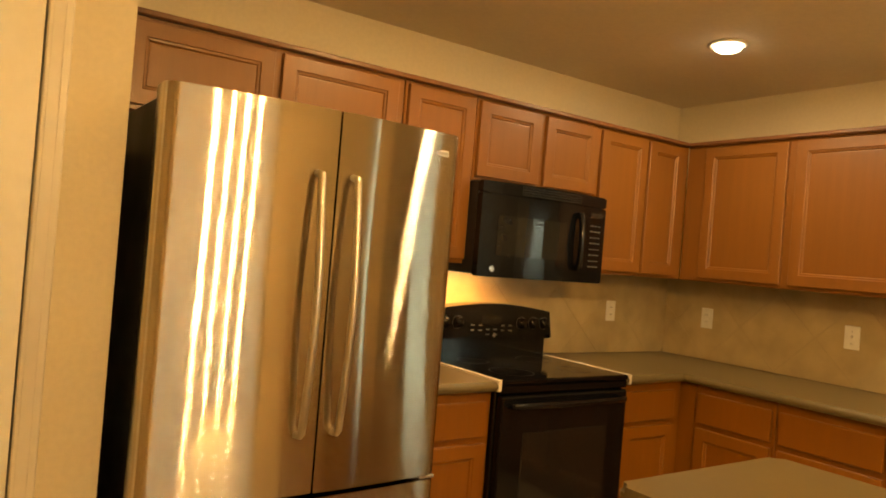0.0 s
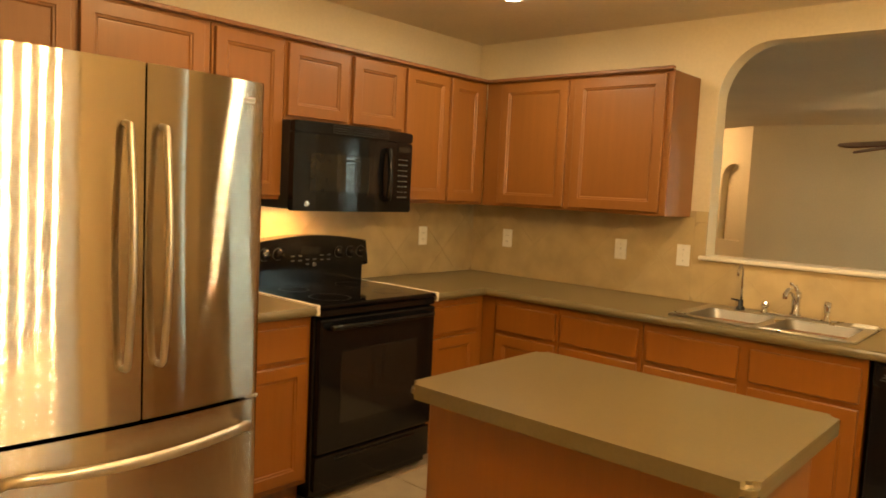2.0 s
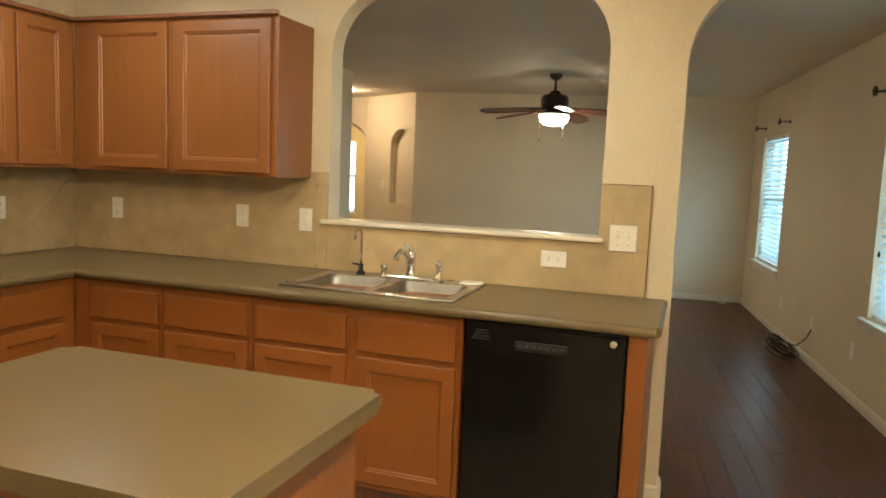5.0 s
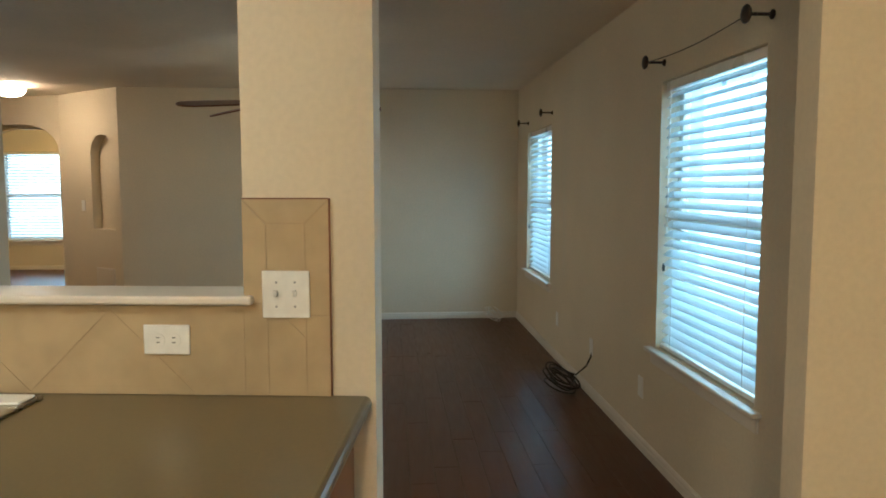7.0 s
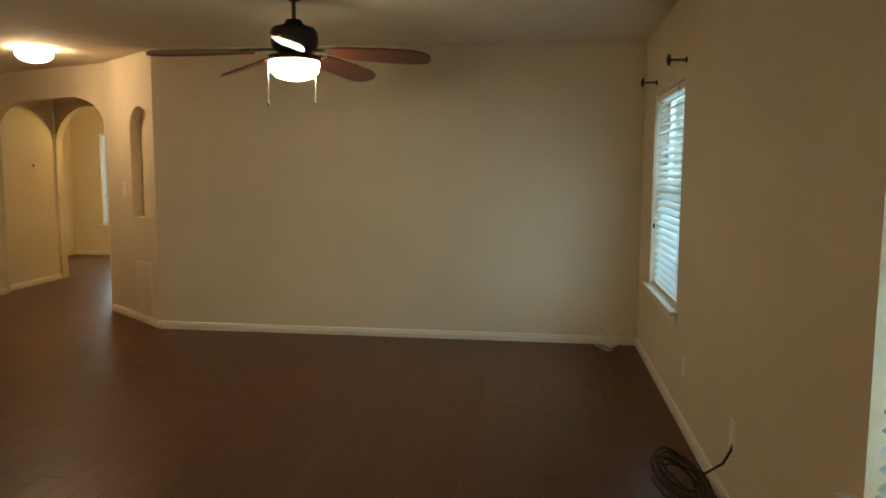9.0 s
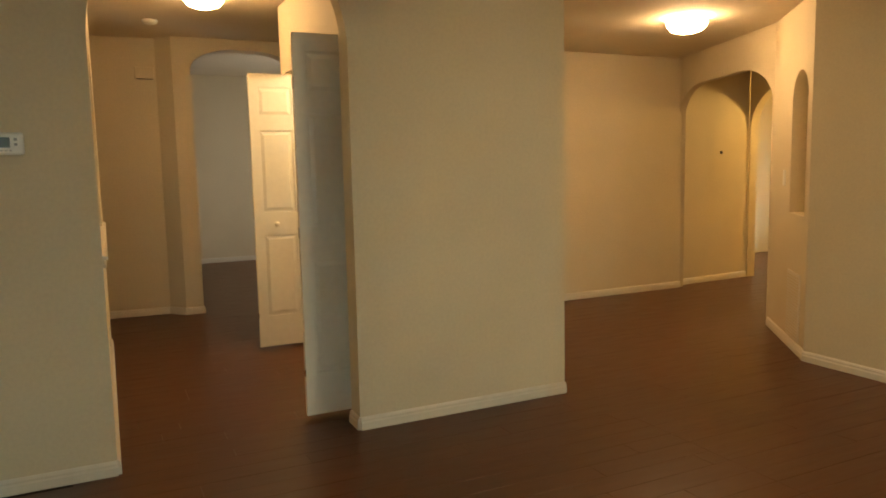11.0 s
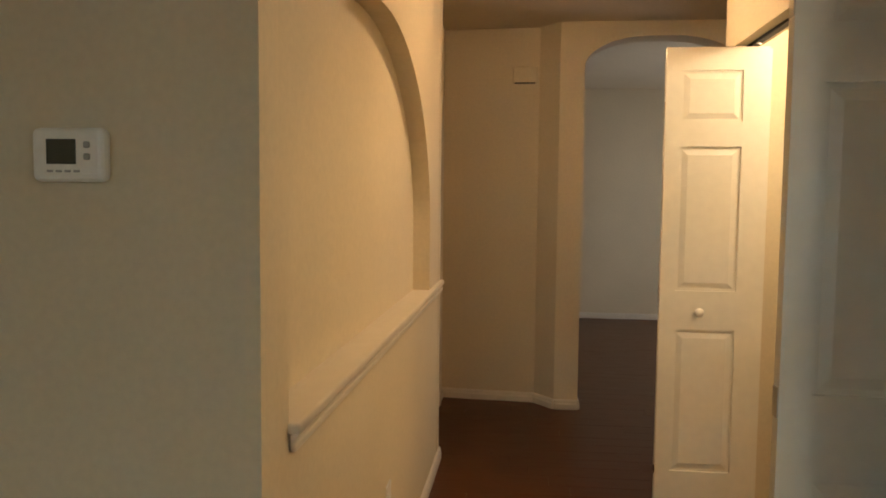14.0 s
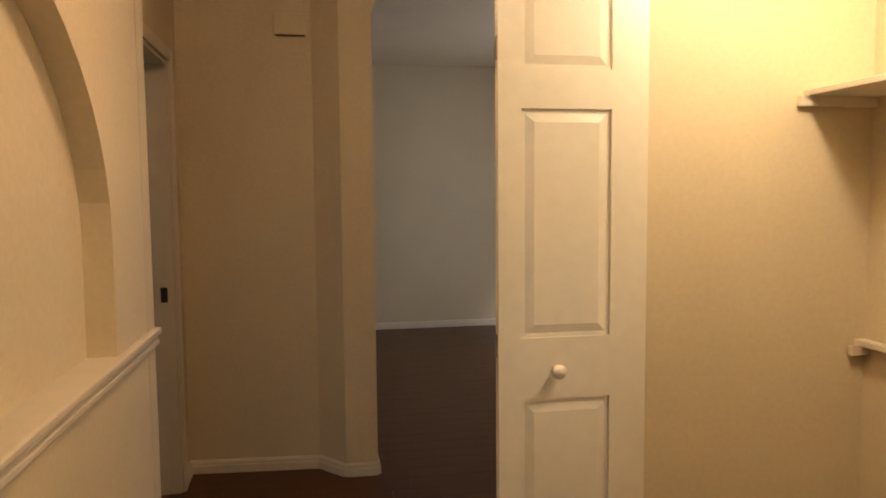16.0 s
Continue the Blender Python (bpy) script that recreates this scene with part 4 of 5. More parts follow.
# ---- sink and taps ----
sk = thing("kitchen_sink", "stainless steel double-bowl sink set in the counter", "sink")
x0, x1, y0, y1 = SINK
ym = (y0 + y1) / 2
bm = bmesh.new()
bowls = [(x0 + 0.05, x1 - 0.11, y0 + 0.045, ym - 0.022), (x0 + 0.05, x1 - 0.11, ym + 0.022, y1 - 0.045)]
for a, b, c_, d_ in ((x0, bowls[0][0], y0, y1), (bowls[0][1], x1, y0, y1), (bowls[0][0], bowls[0][1], y0, bowls[0][2]), (bowls[0][0], bowls[0][1], bowls[0][3], bowls[1][2]), (bowls[0][0], bowls[0][1], bowls[1][3], y1)):
    box(a, b, c_, d_, 0.914, 0.921, bm=bm)
part("rim", bm, SINKSTEEL, sk)
part("rim_bead", tube([(x0, y0, 0.919), (x1, y0, 0.919), (x1, y1, 0.919), (x0, y1, 0.919), (x0, y0, 0.919)], 0.0055, 8), SINKSTEEL, sk, smooth=True)


for a, b, c_, d_ in bowls:
    bm = bmesh.new()
    rings = []
    for inset, z, r in ((-0.002, 0.9205, 0.05), (0.006, 0.91, 0.055), (0.014, 0.78, 0.06), (0.04, 0.755, 0.06), (0.12, 0.748, 0.02)):
        rings.append([bm.verts.new((x, y, z)) for x, y in rounded_rect(a + inset, b - inset, c_ + inset, d_ - inset, r)])
    for p, q in zip(rings, rings[1:]):
        for k in range(len(p)):
            bm.faces.new((p[k], p[(k + 1) % len(p)], q[(k + 1) % len(q)], q[k]))
    bm.faces.new(rings[-1])
    bw = part("bowl", bm, SINKSTEEL_SHADED, sk, smooth=True)
    part("drain", lathe([(0, 0.749), (0.04, 0.749), (0.043, 0.752), (0.03, 0.7515), (0, 0.75)], 24, m=pose((a + b) / 2, (c_ + d_) / 2, 0)), CHROME, bw, smooth=True)
fx = -0.105
fa = thing("faucet", "chrome single-lever kitchen faucet on the sink deck", "faucet", pose(fx, -2.13, 0.921))
part("base_plate", box(-0.025, 0.025, -0.12, 0.12, 0.0, 0.012, 0.005, None, 2), CHROME, fa)
part("body", lathe([(0.026, 0.01), (0.026, 0.02), (0.02, 0.03), (0.02, 0.09), (0.024, 0.1), (0.022, 0.125), (0, 0.135)], 24), CHROME, fa, smooth=True)
part("spout", tube([(0, 0, 0.075), (-0.05, 0, 0.115), (-0.10, 0, 0.14), (-0.15, 0, 0.142), (-0.18, 0, 0.125), (-0.185, 0, 0.105)], [0.014, 0.014, 0.013, 0.012, 0.012, 0.011], 14), CHROME, fa, smooth=True)
part("lever", tube([(0, 0, 0.128), (0.01, 0.01, 0.15), (-0.04, 0.02, 0.165)], [0.011, 0.009, 0.006], 10), CHROME, fa, smooth=True)
sd = thing("soap_dispenser", "chrome capped soap dispenser on the sink deck", "soap dispenser", pose(fx, -1.99, 0.921))
part("collar", lathe([(0, 0), (0.022, 0), (0.022, 0.006), (0.014, 0.012), (0.013, 0.03), (0, 0.03)], 20), CHROME, sd, smooth=True)
part("cap", lathe([(0.012, 0.03), (0.016, 0.034), (0.017, 0.05), (0.012, 0.06), (0, 0.062)], 20), CHROME, sd, smooth=True)
ft = thing("filter_tap", "slim chrome gooseneck water filter tap", "faucet", pose(fx, -1.87, 0.921))
part("base", lathe([(0, 0), (0.022, 0), (0.02, 0.012), (0.012, 0.02), (0.012, 0.05), (0, 0.052)], 20), DARKPLASTIC, ft, smooth=True)
part("gooseneck", tube([(0, 0, 0.04), (0, 0, 0.19)] + [(-0.035 + 0.035 * math.cos(a), 0, 0.19 + 0.035 * math.sin(a)) for a in (0.5, 1.0, 1.57, 2.1, 2.7)] + [(-0.07, 0, 0.175)], 0.006, 10), CHROME, ft, smooth=True)
part("tap_lever", tube([(0, 0.01, 0.045), (0, 0.05, 0.05)], [0.006, 0.004], 8), DARKPLASTIC, ft, smooth=True)
sp = thing("side_sprayer", "chrome side sprayer beside the faucet", "sprayer", pose(fx, -2.27, 0.921))
part("body", lathe([(0, 0), (0.022, 0), (0.02, 0.008), (0.013, 0.014), (0.014, 0.06), (0.019, 0.075), (0.015, 0.095), (0, 0.097)], 18), CHROME, sp, smooth=True)
tr = thing("soap_tray", "pale soap tray on the sink deck corner", "soap dish", pose(-0.1, -2.43, 0.921))
part("tray", box(-0.035, 0.035, -0.05, 0.05, 0.0, 0.008, 0.003), WHITEPLASTIC, tr)

# ---- pass-through sill and outlets ----
bm = box(-0.035, 0.15, -3.01, -1.60, 1.145, 1.168, 0.008, None, 3)
solid("pass_through_sill", bm, TRIM, "white painted wooden sill of the pass-through", "sill", kind="structure")


def plate(m, w, h, kind):
    o = thing("wall_plate", "white plastic %s plate on the tiled backsplash" % kind, kind.split()[-1], m, "wall plates")
    part("plate", box(-w / 2, w / 2, -0.006, 0, -h / 2, h / 2, 0.003, None, 2), WHITEPLASTIC, o)
    if kind == "outlet":
        for s in (-1, 1):
            c_ = (0.0, s * 0.02) if h > w else (s * 0.02, 0.0)
            p = part("receptacle", lathe([(0, 0), (0.0165, 0), (0.0165, 0.0025), (0, 0.0025)], 24, m=pose(c_[0], -0.006, c_[1], 90)), WHITEPLASTIC, o)
            for dx in (-0.006, 0.006):
                a, b = (dx, 0) if h > w else (0, dx)
                part("slot", box(c_[0] + a - (0.001 if h > w else 0.004), c_[0] + a + (0.001 if h > w else 0.004), -0.0095, -0.008, c_[1] + b - (0.004 if h > w else 0.001), c_[1] + b + (0.004 if h > w else 0.001)), SLOT, p)
    elif kind == "light switch":
        for dx in ((-0.023, 0.023) if w > 0.1 else (0,)):
            part("toggle", box(dx - 0.005, dx + 0.005, -0.018, -0.006, -0.004, 0.012, 0.002), WHITEPLASTIC, o)
            for dz in (-0.03, 0.03):
                part("screw", lathe([(0, 0), (0.003, 0), (0.003, 0.001), (0, 0.001)], 10, m=pose(dx, -0.006, dz, 90)), GREY, o)
    return o


TS = 0.0115
for y, z, w, h, k in ((-0.312, 1.157, 0.075, 0.117, "outlet"), (-1.133, 1.16, 0.075, 0.117, "light switch"), (-1.511, 1.16, 0.075, 0.117, "light switch"), (-2.79, 1.056, 0.117, 0.075, "outlet"), (-3.092, 1.171, 0.118, 0.117, "light switch")):
    plate(pose(-TS, y, z, 0, 0, -90), w, h, k)
plate(pose(-0.51, -TS, 1.157), 0.075, 0.117, "outlet")


# ---- ceiling cans, vent, pendant ----
def can(x, y, mat):
    o = thing("recessed_light", "white recessed ceiling light, switched on", "ceiling light", pose(x, y, CEIL), "kitchen recessed lights")
    part("trim_ring", lathe([(0.063, 0.0), (0.088, 0.0), (0.09, -0.004), (0.082, -0.008), (0.064, -0.008), (0.063, 0.0)], 36, cap=False), TRIM, o, smooth=True)
    part("lens", lathe([(0.064, -0.003), (0.057, -0.02), (0.04, -0.031), (0, -0.035)], 36), mat, o, "glowing lens", smooth=True)
    return o


for i, (x, y, w_, c_) in enumerate(CANS):
    can(x, y, CANGLOWW if i == 2 else CANGLOW)
vt = thing("ceiling_vent", "white two-panel ceiling air vent", "air vent", pose(-0.30, -2.305, CEIL, 0, 0, -90), kind="")
part("frame", box(-0.2, 0.2, -0.125, 0.125, -0.008, 0.0, 0.003), TRIM, vt)
for s in (-1, 1):
    part("backing", box(0.01 if s > 0 else -0.18, 0.18 if s > 0 else -0.01, -0.1, 0.1, -0.010, -0.008), DARKPLASTIC, vt)
    for k in range(9):
        y = -0.09 + 0.0225 * k
        part("slat", box(0.01 if s > 0 else -0.18, 0.18 if s > 0 else -0.01, -0.003, 0.003, -0.017, -0.0095), DIM, vt, m=pose(0, y, 0, 0, 0, 0))
pn = thing("ceiling_fixture", "brushed nickel four-bulb ceiling fixture, switched on", "ceiling light", pose(PENDANT[0], PENDANT[1], CEIL))
part("canopy", lathe([(0, 0), (0.07, 0), (0.065, -0.02), (0.02, -0.03), (0, -0.03)], 28), NICKEL, pn, smooth=True)
part("stem", tube([(0, 0, -0.02), (0, 0, -0.30)], 0.008, 10), NICKEL, pn)
part("bar", tube([(-0.24, 0, -0.30), (0.24, 0, -0.30)], 0.012, 12), NICKEL, pn)
for k in range(4):
    x = -0.18 + 0.12 * k
    part("bulb", lathe([(0, -0.428), (0.018, -0.424), (0.028, -0.402), (0.025, -0.378), (0.012, -0.35), (0.011, -0.31), (0, -0.31)], 20, m=pose(x, 0, 0)), BULB, pn, "glowing bulb", smooth=True)

# ---- living room: ceiling fan ----
fan = thing("ceiling_fan", "dark bronze ceiling fan with lit bowl and wooden blades", "ceiling fan", LIV @ pose(FAN[0], FAN[1], CEIL + 0.004))
part("canopy", lathe([(0, 0), (0.065, 0), (0.068, -0.015), (0.045, -0.05), (0.018, -0.065), (0, -0.065)], 28), BRONZE, fan, smooth=True)
part("downrod", tube([(0, 0, -0.05), (0, 0, -0.16)], 0.012, 12), BRONZE, fan)
DROP = Matrix.Translation((0, 0, -0.025)) @ Matrix.Diagonal((1.2, 1.2, 1.14, 1))
part("motor", lathe([(0.02, -0.12), (0.035, -0.125), (0.05, -0.15), (0.10, -0.165), (0.115, -0.19), (0.115, -0.24), (0.10, -0.275), (0.075, -0.285), (0.07, -0.305), (0, -0.305)], 36), BRONZE, fan, smooth=True, m=DROP)
part("light_fitter", lathe([(0.07, -0.30), (0.125, -0.305), (0.128, -0.325), (0.12, -0.33), (0, -0.33)], 36), BRONZE, fan, smooth=True, m=DROP)
part("light_bowl", lathe([(0.118, -0.328), (0.122, -0.345), (0.112, -0.385), (0.085, -0.41), (0.045, -0.422), (0, -0.425)], 36), GLOBE, fan, "glowing frosted glass bowl", smooth=True, m=DROP)
for k in range(5):
    a = 52 + 72 * k
    m = DROP @ pose(0, 0, -0.275, 0, 0, a) @ pose(0, 0, 0, -17, 5, 0)
    out = [(0.20, -0.05), (0.30, -0.062), (0.45, -0.07), (0.58, -0.07), (0.64, -0.055), (0.67, -0.02), (0.67, 0.02), (0.64, 0.055), (0.58, 0.07), (0.45, 0.07), (0.30, 0.062), (0.20, 0.05)]
    bl = part("blade", upright(out, -0.005, 0.005), FANWOOD, fan, "dark reddish wood blade", m=m)
    bm = box(0.09, 0.17, -0.016, 0.016, 0.004, 0.012, 0.003)
    box(0.16, 0.26, -0.035, 0.035, 0.004, 0.009, 0.002, bm)
    part("blade_arm", bm, BRONZE, bl)
for a, L in ((-35, 0.2), (120, 0.22)):
    x, y = 0.126 * math.cos(radians(a)), 0.126 * math.sin(radians(a))
    pc = part("pull_chain", tube([(x, y, -0.315), (x, y, -0.32 - L)], 0.0022, 6), LIGHTBADGE, fan, m=DROP)
    part("chain_knob", lathe([(0, 0), (0.005, 0.002), (0.006, 0.012), (0.002, 0.02), (0, 0.02)], 10, m=pose(x, y, -0.34 - L)), BRONZE, pc)


# ---- dome lights, smoke detector ----
def dome(x, y, z, name, label, r=0.14, glow=None):
    o = thing(name, label, "ceiling light", HAL @ pose(x, y, z))
    part("base", lathe([(0, 0), (r * 0.9, 0), (r * 0.9, -0.02), (0, -0.022)], 36), TRIM, o, smooth=True)
    part("glass_dome", lathe([(r * 0.88, -0.018), (r, -0.03), (r * 0.97, -0.06), (r * 0.78, -0.095), (r * 0.4, -0.115), (0, -0.12)], 36), glow or DOME, o, "glowing frosted dome", smooth=True)
    part("finial", lathe([(0, -0.118), (0.012, -0.12), (0.009, -0.132), (0, -0.138)], 14), NICKEL, o, smooth=True)


dome(FOYER[0], FOYER[1], CEIL + 0.004, "foyer_light", "white flush foyer ceiling light, switched on", 0.15)
dome(HALL[0], HALL[1], HALL_CEIL, "hall_light", "white flush hall ceiling light, switched on", 0.14, HALLDOME)
sm = thing("smoke_detector", "white round smoke detector on the ceiling", "smoke detector", HAL @ pose(2.17, 2.55, HALL_CEIL))
part("housing", lathe([(0, 0), (0.06, 0), (0.062, -0.012), (0.05, -0.03), (0.03, -0.036), (0, -0.036)], 28), WHITEPLASTIC, sm, smooth=True)

# ---- thermostat ----
th = thing("thermostat", "white wall thermostat with a dark display", "thermostat", HAL @ pose(1.357, HY, 1.488))
part("body", box(-0.066, 0.066, -0.028, 0, -0.046, 0.046, 0.012, None, 3), WHITEPLASTIC, th)
part("display", box(-0.036, 0.016, -0.0295, -0.027, -0.016, 0.026), LCD, th, "dark green-grey display")
for dz in (-0.004, 0.016):
    part("button", box(0.03, 0.042, -0.031, -0.027, dz - 0.005, dz + 0.006, 0.002), GREY, th)
for k in range(4):
    part("small_button", box(-0.036 + 0.016 * k, -0.026 + 0.016 * k, -0.0295, -0.027, -0.03, -0.026), GREY, th)


# ---- bifold closet doors ----
def bifold(m, w, label, knob=None):
    o = thing("bifold_door", label, "closet door", m, "closet bifold doors")
    lf = part("leaf", six_panel(w, 2.035, 0.03), DOORPAINT, o)
    if knob:
        part("knob", lathe([(0, 0), (0.012, 0), (0.009, 0.012), (0.018, 0.022), (0.019, 0.03), (0.012, 0.037), (0, 0.038)], 20, m=pose(knob, -0.03, 0.93, 90)), DOORPAINT, o, "small white wooden knob", smooth=True)
    for z in (0.25, 1.0, 1.78):
        part("hinge", box(-0.003, 0.0, -0.03, -0.004, z - 0.03, z + 0.03), NICKEL, o)
    return o


LW = 0.415
bifold(HAL @ pose(2.728, 1.52, 0.025), LW, "white moulded bifold closet door leaf, folded open", 0.16)
bifold(HAL @ pose(2.75, 1.562, 0.025), LW, "white moulded bifold closet door leaf, folded behind its pair")
bifold(HAL @ pose(2.634, -0.155, 0.025), LW, "white moulded bifold closet door leaf, folded open in shade")
bifold(HAL @ pose(2.66, -0.118, 0.025), LW, "white moulded bifold closet door leaf, folded behind its pair")
tk = thing("closet_track", "dark metal folding-door track under the closet header", "door track", HAL @ pose(CFX + 0.06, 0, 2.085))
part("rail", box(-0.016, 0.016, -0.18, 1.58, -0.014, -0.001, 0.002), SLOT, tk)
for y in (-0.02, 1.47):
    part("pivot_bracket", box(-0.012, 0.012, y, y + 0.05, -0.022, -0.012, 0.002), NICKEL, tk)


def shelf(x, z, y0, y1):
    o = thing("closet_shelf", "white painted closet shelf on a wall cleat", "shelf", HAL)
    part("board", box(x, 3.938, y0, y1, z, z + 0.018, 0.002), TRIM, o)
    part("cleat", box(x - 0.02, 3.938, y1 - 0.02, y1 - 0.001, z - 0.03, z - 0.001), TRIM, o)


shelf(3.70, 1.71, -0.3, 1.617)
shelf(3.90, 0.95, 0.9, 1.617)

# ---- far doorway of the hall ----
mD = along(1.60, 2.2, 1.60, 3.46, base=HAL)[0] @ pose(0.22, 0, 0)
casing(mD, 0.80, 2.05)
bm = box(0, 0.015, 0, 0.11, 0, 2.05)
box(0.785, 0.80, 0, 0.11, 0, 2.05, bm=bm)
box(0.015, 0.785, 0, 0.11, 2.035, 2.05, bm=bm)
solid("door_jamb", bm, TRIM, "white painted door jamb", "door jamb", mD, kind="structure")
sk2 = solid("strike_plate", box(0.779, 0.785, 0.03, 0.06, 0.93, 1.0), BRONZE, "dark metal strike plate in the jamb", "strike plate", mD)
# chime cover high on the end wall
cc = thing("door_chime", "cream painted rectangular chime cover high on the wall", "chime", HAL @ pose(2.16, 3.42, 2.27))
part("cover", box(-0.085, 0.085, -0.03, 0.0, -0.05, 0.06, 0.006), WALL, cc)
part("lower_grille", box(-0.07, 0.07, -0.032, -0.004, -0.053, -0.048), DARKPLASTIC, cc)
ho = thing("wall_plate", "cream outlet plate low on the hall wall", "outlet", along(T1X, HY, T1F, 2.22, base=HAL)[0] @ pose(1.18, 0, 0.40), "wall plates")
part("plate", box(-0.0375, 0.0375, -0.006, 0, -0.058, 0.058, 0.003), WHITEPLASTIC, ho)

# ---- foyer details ----
nb, _ = along(NX, NY, EX, -0.69, base=HAL)
solid("niche_lining", box(0.55, 1.05, 0.10, 0.118, 0.92, 2.02), WALL, "beige painted back of the small niche", "wall", nb, kind="structure")
gv = thing("return_grille", "beige return air grille low on the wall", "air vent", nb @ pose(0.80, 0, 0.32))
part("frame", box(-0.17, 0.17, -0.01, 0, -0.24, 0.24, 0.003), TRIM, gv)
for k in range(20):
    part("slat", box(-0.15, 0.15, -0.014, -0.009, -0.003, 0.003), WALL, gv, m=pose(0, 0, -0.21 + 0.0221 * k, 0))
sw = thing("wall_plate", "small cream light switch by the niche", "light switch", nb @ pose(0.42, 0, 1.22), "wall plates")
part("plate", box(-0.0375, 0.0375, -0.006, 0, -0.058, 0.058, 0.003), WHITEPLASTIC, sw)
pk = solid("wall_hook", lathe([(0, 0), (0.018, 0), (0.018, 0.008), (0.006, 0.012), (0, 0.02)], 16, m=pose(0, 0, 0, 90)), BRONZE, "small dark round hook on the recess wall", "hook", HAL @ pose(8.0, 2.04, 1.45))

# ---- cables on the floor ----
def coil(m, r, turns, wire, mat, label, tail):
    pts = []
    rnd = random.Random(5)
    for k in range(turns * 20 + 1):
        a = 2 * math.pi * k / 20
        rr = r * (0.85 + 0.14 * math.sin(a * 0.37) + 0.06 * rnd.random())
        pts.append((rr * math.cos(a), rr * 0.8 * math.sin(a) + 0.02 * math.sin(a * 0.21), wire + 0.012 * (k / 20) + 0.075 * (1 + math.sin(a + 0.6)) * (0.35 + 0.5 * abs(math.sin(k * 0.05)))))
    pts += tail
    return solid("cable_coil", tube(pts, wire, 7), mat, label, "cable", m, smooth=True)


coil(LIV @ pose(3.1, SY + 0.18, 0), 0.14, 6, 0.006, CORD, "coiled black cable lying on the floor by the wall", [(-0.02, -0.1, 0.12), (-0.1, -0.15, 0.2), (-0.13, -0.172, 0.27), (-0.14, -0.185, 0.33)])
coil(LIV @ pose(5.72, SY + 0.28, 0), 0.1, 4, 0.004, WHITECORD, "coiled white cable lying on the floor in the corner", [(0.02, -0.1, 0.05), (0.1, -0.2, 0.08)])
jp = thing("wall_plate", "cream cable outlet plate low on the wall", "outlet", LIV @ pose(2.98, SY, 0.34, 0, 0, 180), "wall plates")
part("plate", box(-0.0375, 0.0375, -0.006, 0, -0.058, 0.058, 0.003), WHITEPLASTIC, jp)
for x in (4.0, 2.0):
    jp = thing("wall_plate", "cream outlet plate low on the window wall", "outlet", LIV @ pose(x, SY, 0.34, 0, 0, 180), "wall plates")
    part("plate", box(-0.0375, 0.0375, -0.006, 0, -0.058, 0.058, 0.003), WHITEPLASTIC, jp)


# ---- backsplash tiles ----
def clip(poly, keep):
    """Cut a convex outline to keep(p) >= 0, a linear function."""
    out = []
    for p, q in zip(poly, poly[1:] + poly[:1]):
        a, b = keep(p), keep(q)
        if a >= 0:
            out.append(p)
        if (a < 0) != (b < 0):
            t_ = a / (a - b)
            out.append((p[0] + (q[0] - p[0]) * t_, p[1] + (q[1] - p[1]) * t_))
    return out


def tile_field(wall_ob, m, rects, side, gap=0.0022, depth=0.007, off=(0.0, 0.0)):
    """Tiles laid on the diagonal, each cut to every rectangle (u0, u1, v0, v1) that it meets."""
    s = side / math.sqrt(2)
    for u0, u1, v0, v1 in rects:
        for i in range(-30, 31):
            for j in range(-30, 31):
                cu, cv = off[0] + s * (i + j), off[1] + s * (i - j)
                if not (u0 - s < cu < u1 + s and v0 - s < cv < v1 + s):
                    continue
                h = s - gap * 0.7
                poly = [(cu - h, cv), (cu, cv - h), (cu + h, cv), (cu, cv + h)]
                for fn in (lambda p: p[0] - u0 - gap / 2, lambda p: u1 - gap / 2 - p[0], lambda p: p[1] - v0, lambda p: v1 - gap / 2 - p[1]):
                    poly = clip(poly, fn) if poly else poly
                if len(poly) < 3:
                    continue
                ar = abs(sum(a[0] * b[1] - b[0] * a[1] for a, b in zip(poly, poly[1:] + poly[:1]))) / 2
                if ar < 0.0004:
                    continue
                o = new("tile", mesh_of("tile", prism(poly, -depth, 0), TILE))
                o.parent, o.matrix_basis = wall_ob, m


# backing and field on the north and sink walls; u runs along the wall, v is the height
bs = thing("backsplash", "beige stone-look tile backsplash laid on the diagonal", "backsplash", kind="structure")
part("grout_bed", box(-2.33, 0, -0.0075, 0, 0.9145, 1.372), GROUT, bs)
tile_field(bs, pose(0, -0.0025, 0), [(-2.33, -0.002, 0.915, 1.372)], 0.30, off=(-0.1, 1.06))
bs2 = thing("backsplash", "beige stone-look tile backsplash with a mitred border", "backsplash", pose(0, 0, 0, 0, 0, -90), kind="structure")
bm = box(0.0, 1.63, -0.0078, 0, 0.9145, 1.405)
box(1.63, 2.985, -0.0078, 0, 0.9145, 1.146, bm=bm)
box(2.985, 3.2, -0.0078, 0, 0.9145, 1.405, bm=bm)
part("grout_bed", bm, GROUT, bs2)
tile_field(bs2, pose(0, -0.0025, 0), [(0.01, 1.56, 0.915, 1.372), (1.56, 1.6295, 0.915, 1.344), (1.63, 2.985, 0.915, 1.146), (2.985, 3.045, 0.915, 1.146), (3.045, 3.14, 0.915, 1.345)], 0.30, off=(3.07, 0.919))
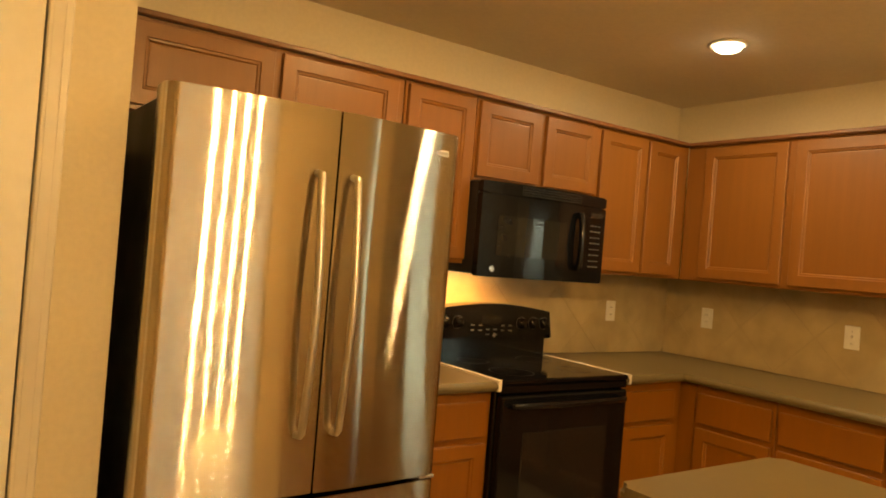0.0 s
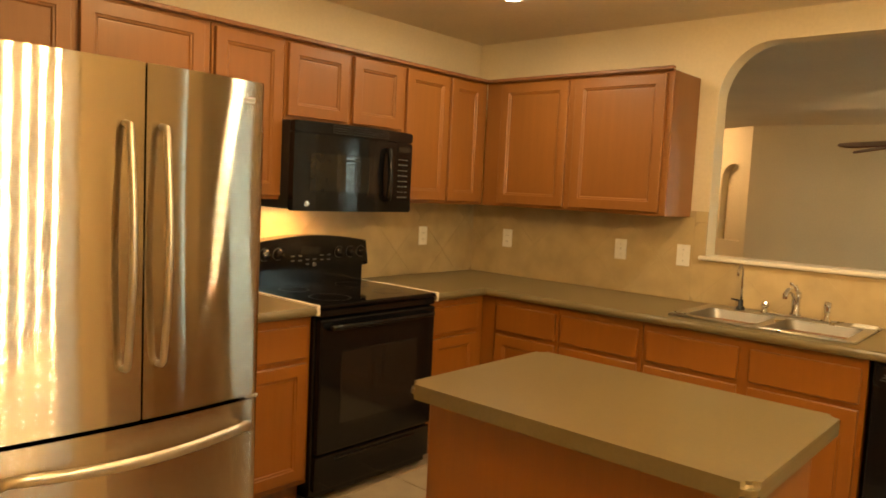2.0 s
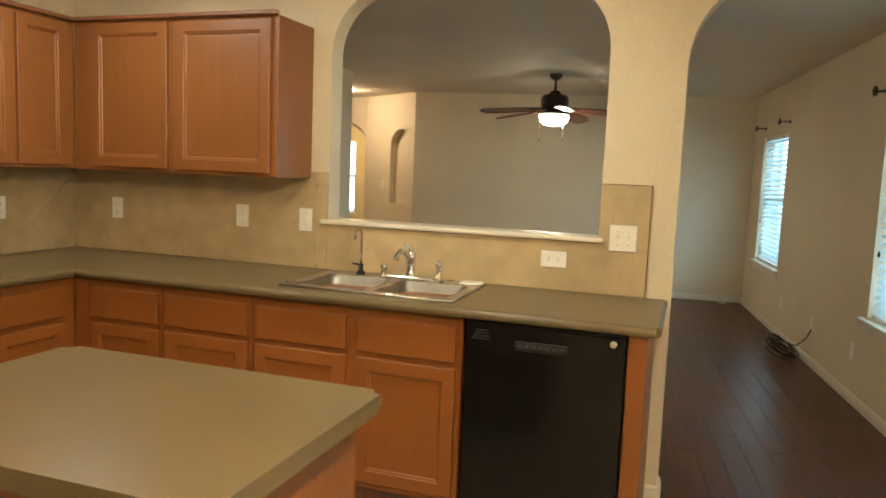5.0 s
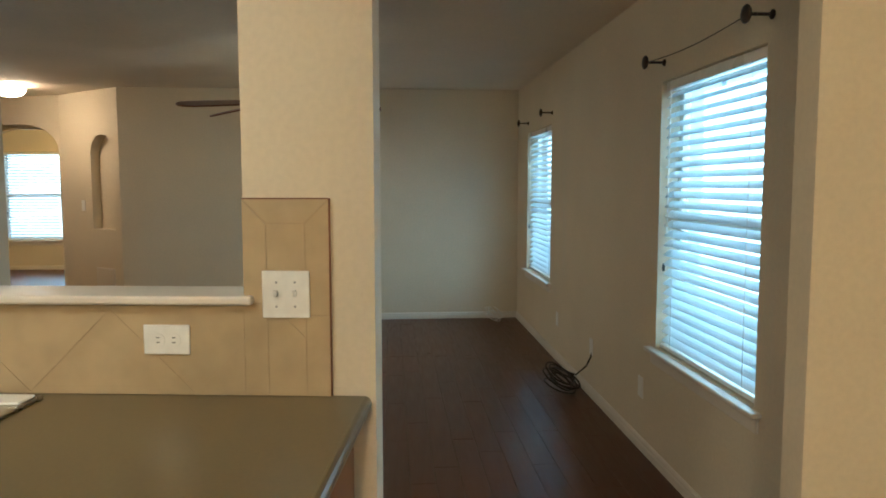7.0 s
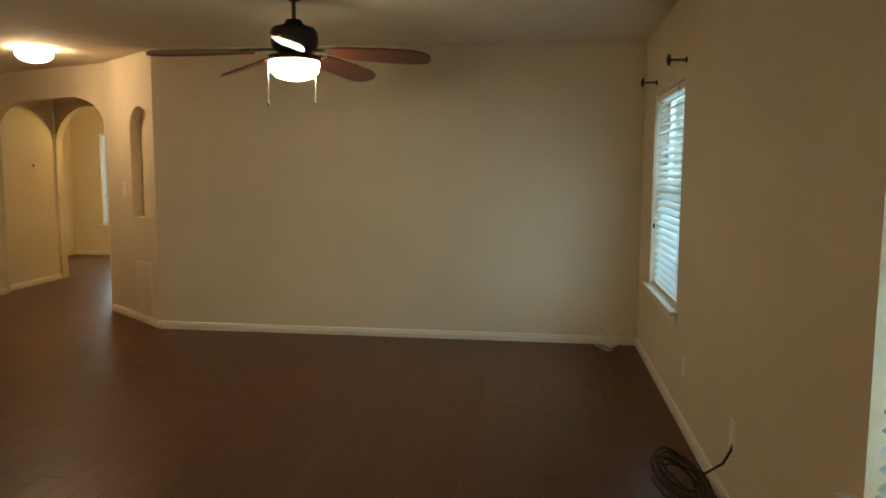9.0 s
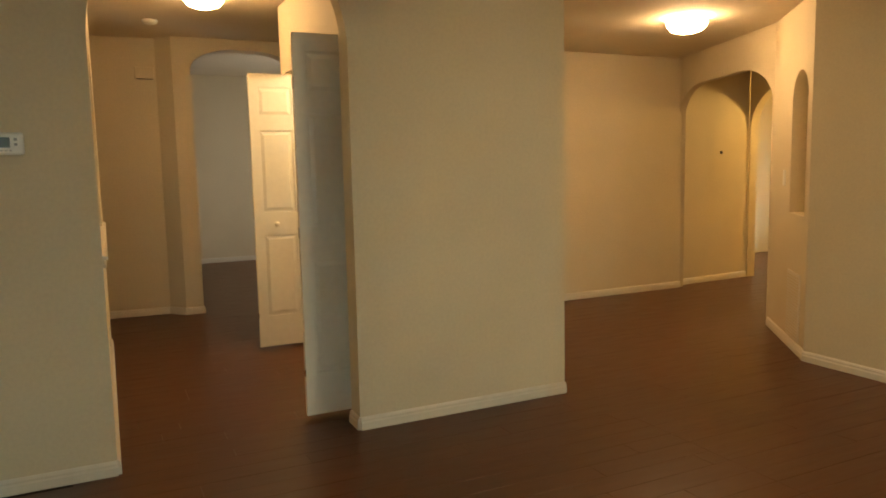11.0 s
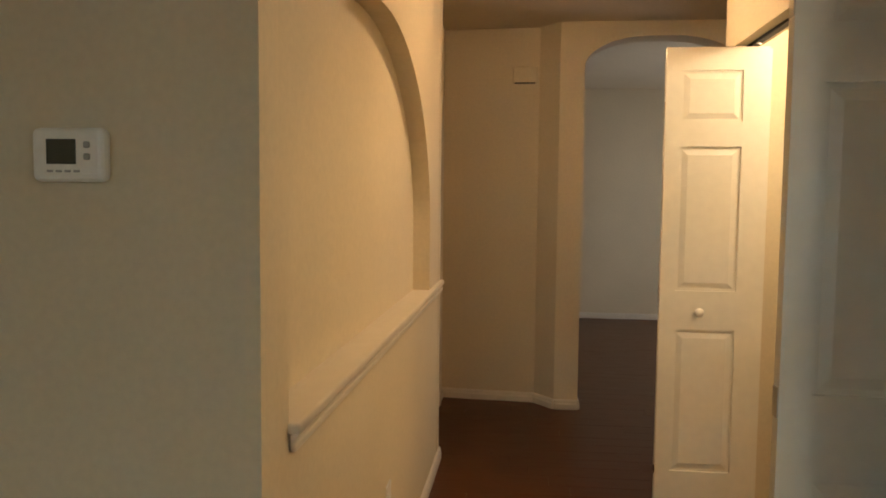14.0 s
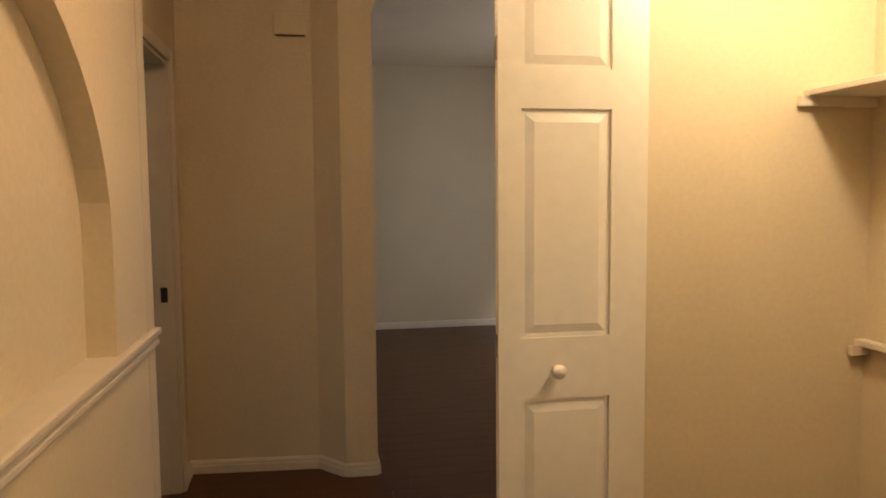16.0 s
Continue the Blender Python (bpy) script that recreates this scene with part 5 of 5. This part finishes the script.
for poly in ([(2.987, 1.15), (3.043, 1.15), (3.043, 1.343), (2.987, 1.401)], [(2.99, 1.404), (3.046, 1.347), (3.138, 1.347), (3.196, 1.404)], [(3.142, 1.12), (3.198, 1.12), (3.198, 1.40), (3.142, 1.343)],
             [(3.142, 0.915), (3.198, 0.915), (3.198, 1.116), (3.142, 1.116)], [(1.565, 1.347), (1.6295, 1.347), (1.6295, 1.404), (1.565, 1.404)]):
    o = part("border_tile", prism(poly, -0.0105, -0.0025), TILE, bs2)
part("edge_trim", box(3.199, 3.2025, -0.0112, 0, 0.915, 1.4065, 0.001), DARKEDGE, bs2, "dark caulked tile edge")
part("edge_trim", box(2.985, 3.1985, -0.0112, 0, 1.4045, 1.4075, 0.001), DARKEDGE, bs2)

# ---- kitchen floor tiles ----
fl = bpy.data.objects["floor_kitchen"]
tile_mesh = mesh_of("tile", box(-0.162, 0.162, -0.162, 0.162, -0.006, 0.0, 0.002), KITCHENTILE)
for i in range(14):
    for j in range(14):
        x, y = -0.165 - 0.33 * i, -0.165 - 0.33 * j
        o = new("tile", tile_mesh)
        o.parent, o.matrix_basis = fl, pose(x, y, 0, 0, 0, random.choice((0, 90, 180, 270)))

# ---- wooden planks ----
floor = bpy.data.objects["floor"]
PW = 0.127
rnd = random.Random(11)
plank_meshes = {}


def plank_mesh(length):
    key = round(length, 2)
    if key not in plank_meshes:
        bm = bmesh.new()
        box(0, key - 0.0008, 0, PW - 0.0006, -0.012, 0.0, 0.0009, bm)
        plank_meshes[key] = mesh_of("plank", bm, PLANK)
    return plank_meshes[key]


def planks(x0, x1, y0, y1, as_parts, skip=None):
    bm = bmesh.new()
    row = math.floor(y0 / PW)
    while row * PW < y1:
        y = row * PW
        x = x0 - rnd.choice((0.0, 0.2, 0.4, 0.6, 0.8))
        while x < x1:
            L = rnd.choice((0.7, 0.9, 1.2, 1.5))
            a, b = max(x, x0), min(x + L, x1)
            if b - a > 0.03:
                z = rnd.uniform(-0.0003, 0.0003)
                if as_parts:
                    o = new("plank", plank_mesh(b - a))
                    o.parent, o.matrix_basis = floor, pose(a, y, z)
                else:
                    box(a, b - 0.002, y, y + PW - 0.0015, -0.012, z, 0.0, bm)
            x += L
        row += 1
    if not as_parts:
        tagged(part("plank_field", bm, PLANK, floor), kind="stuff")
    else:
        bm.free()


planks(0.0, 4.2, -4.7, -0.46, True)
planks(4.2, 6.0, -4.7, -0.46, False)
planks(1.5, 4.0, -0.46, 3.3, False)
planks(1.0, 5.0, 3.302, 7.3, False)
planks(4.0, 11.0, -0.46, 3.6, False)
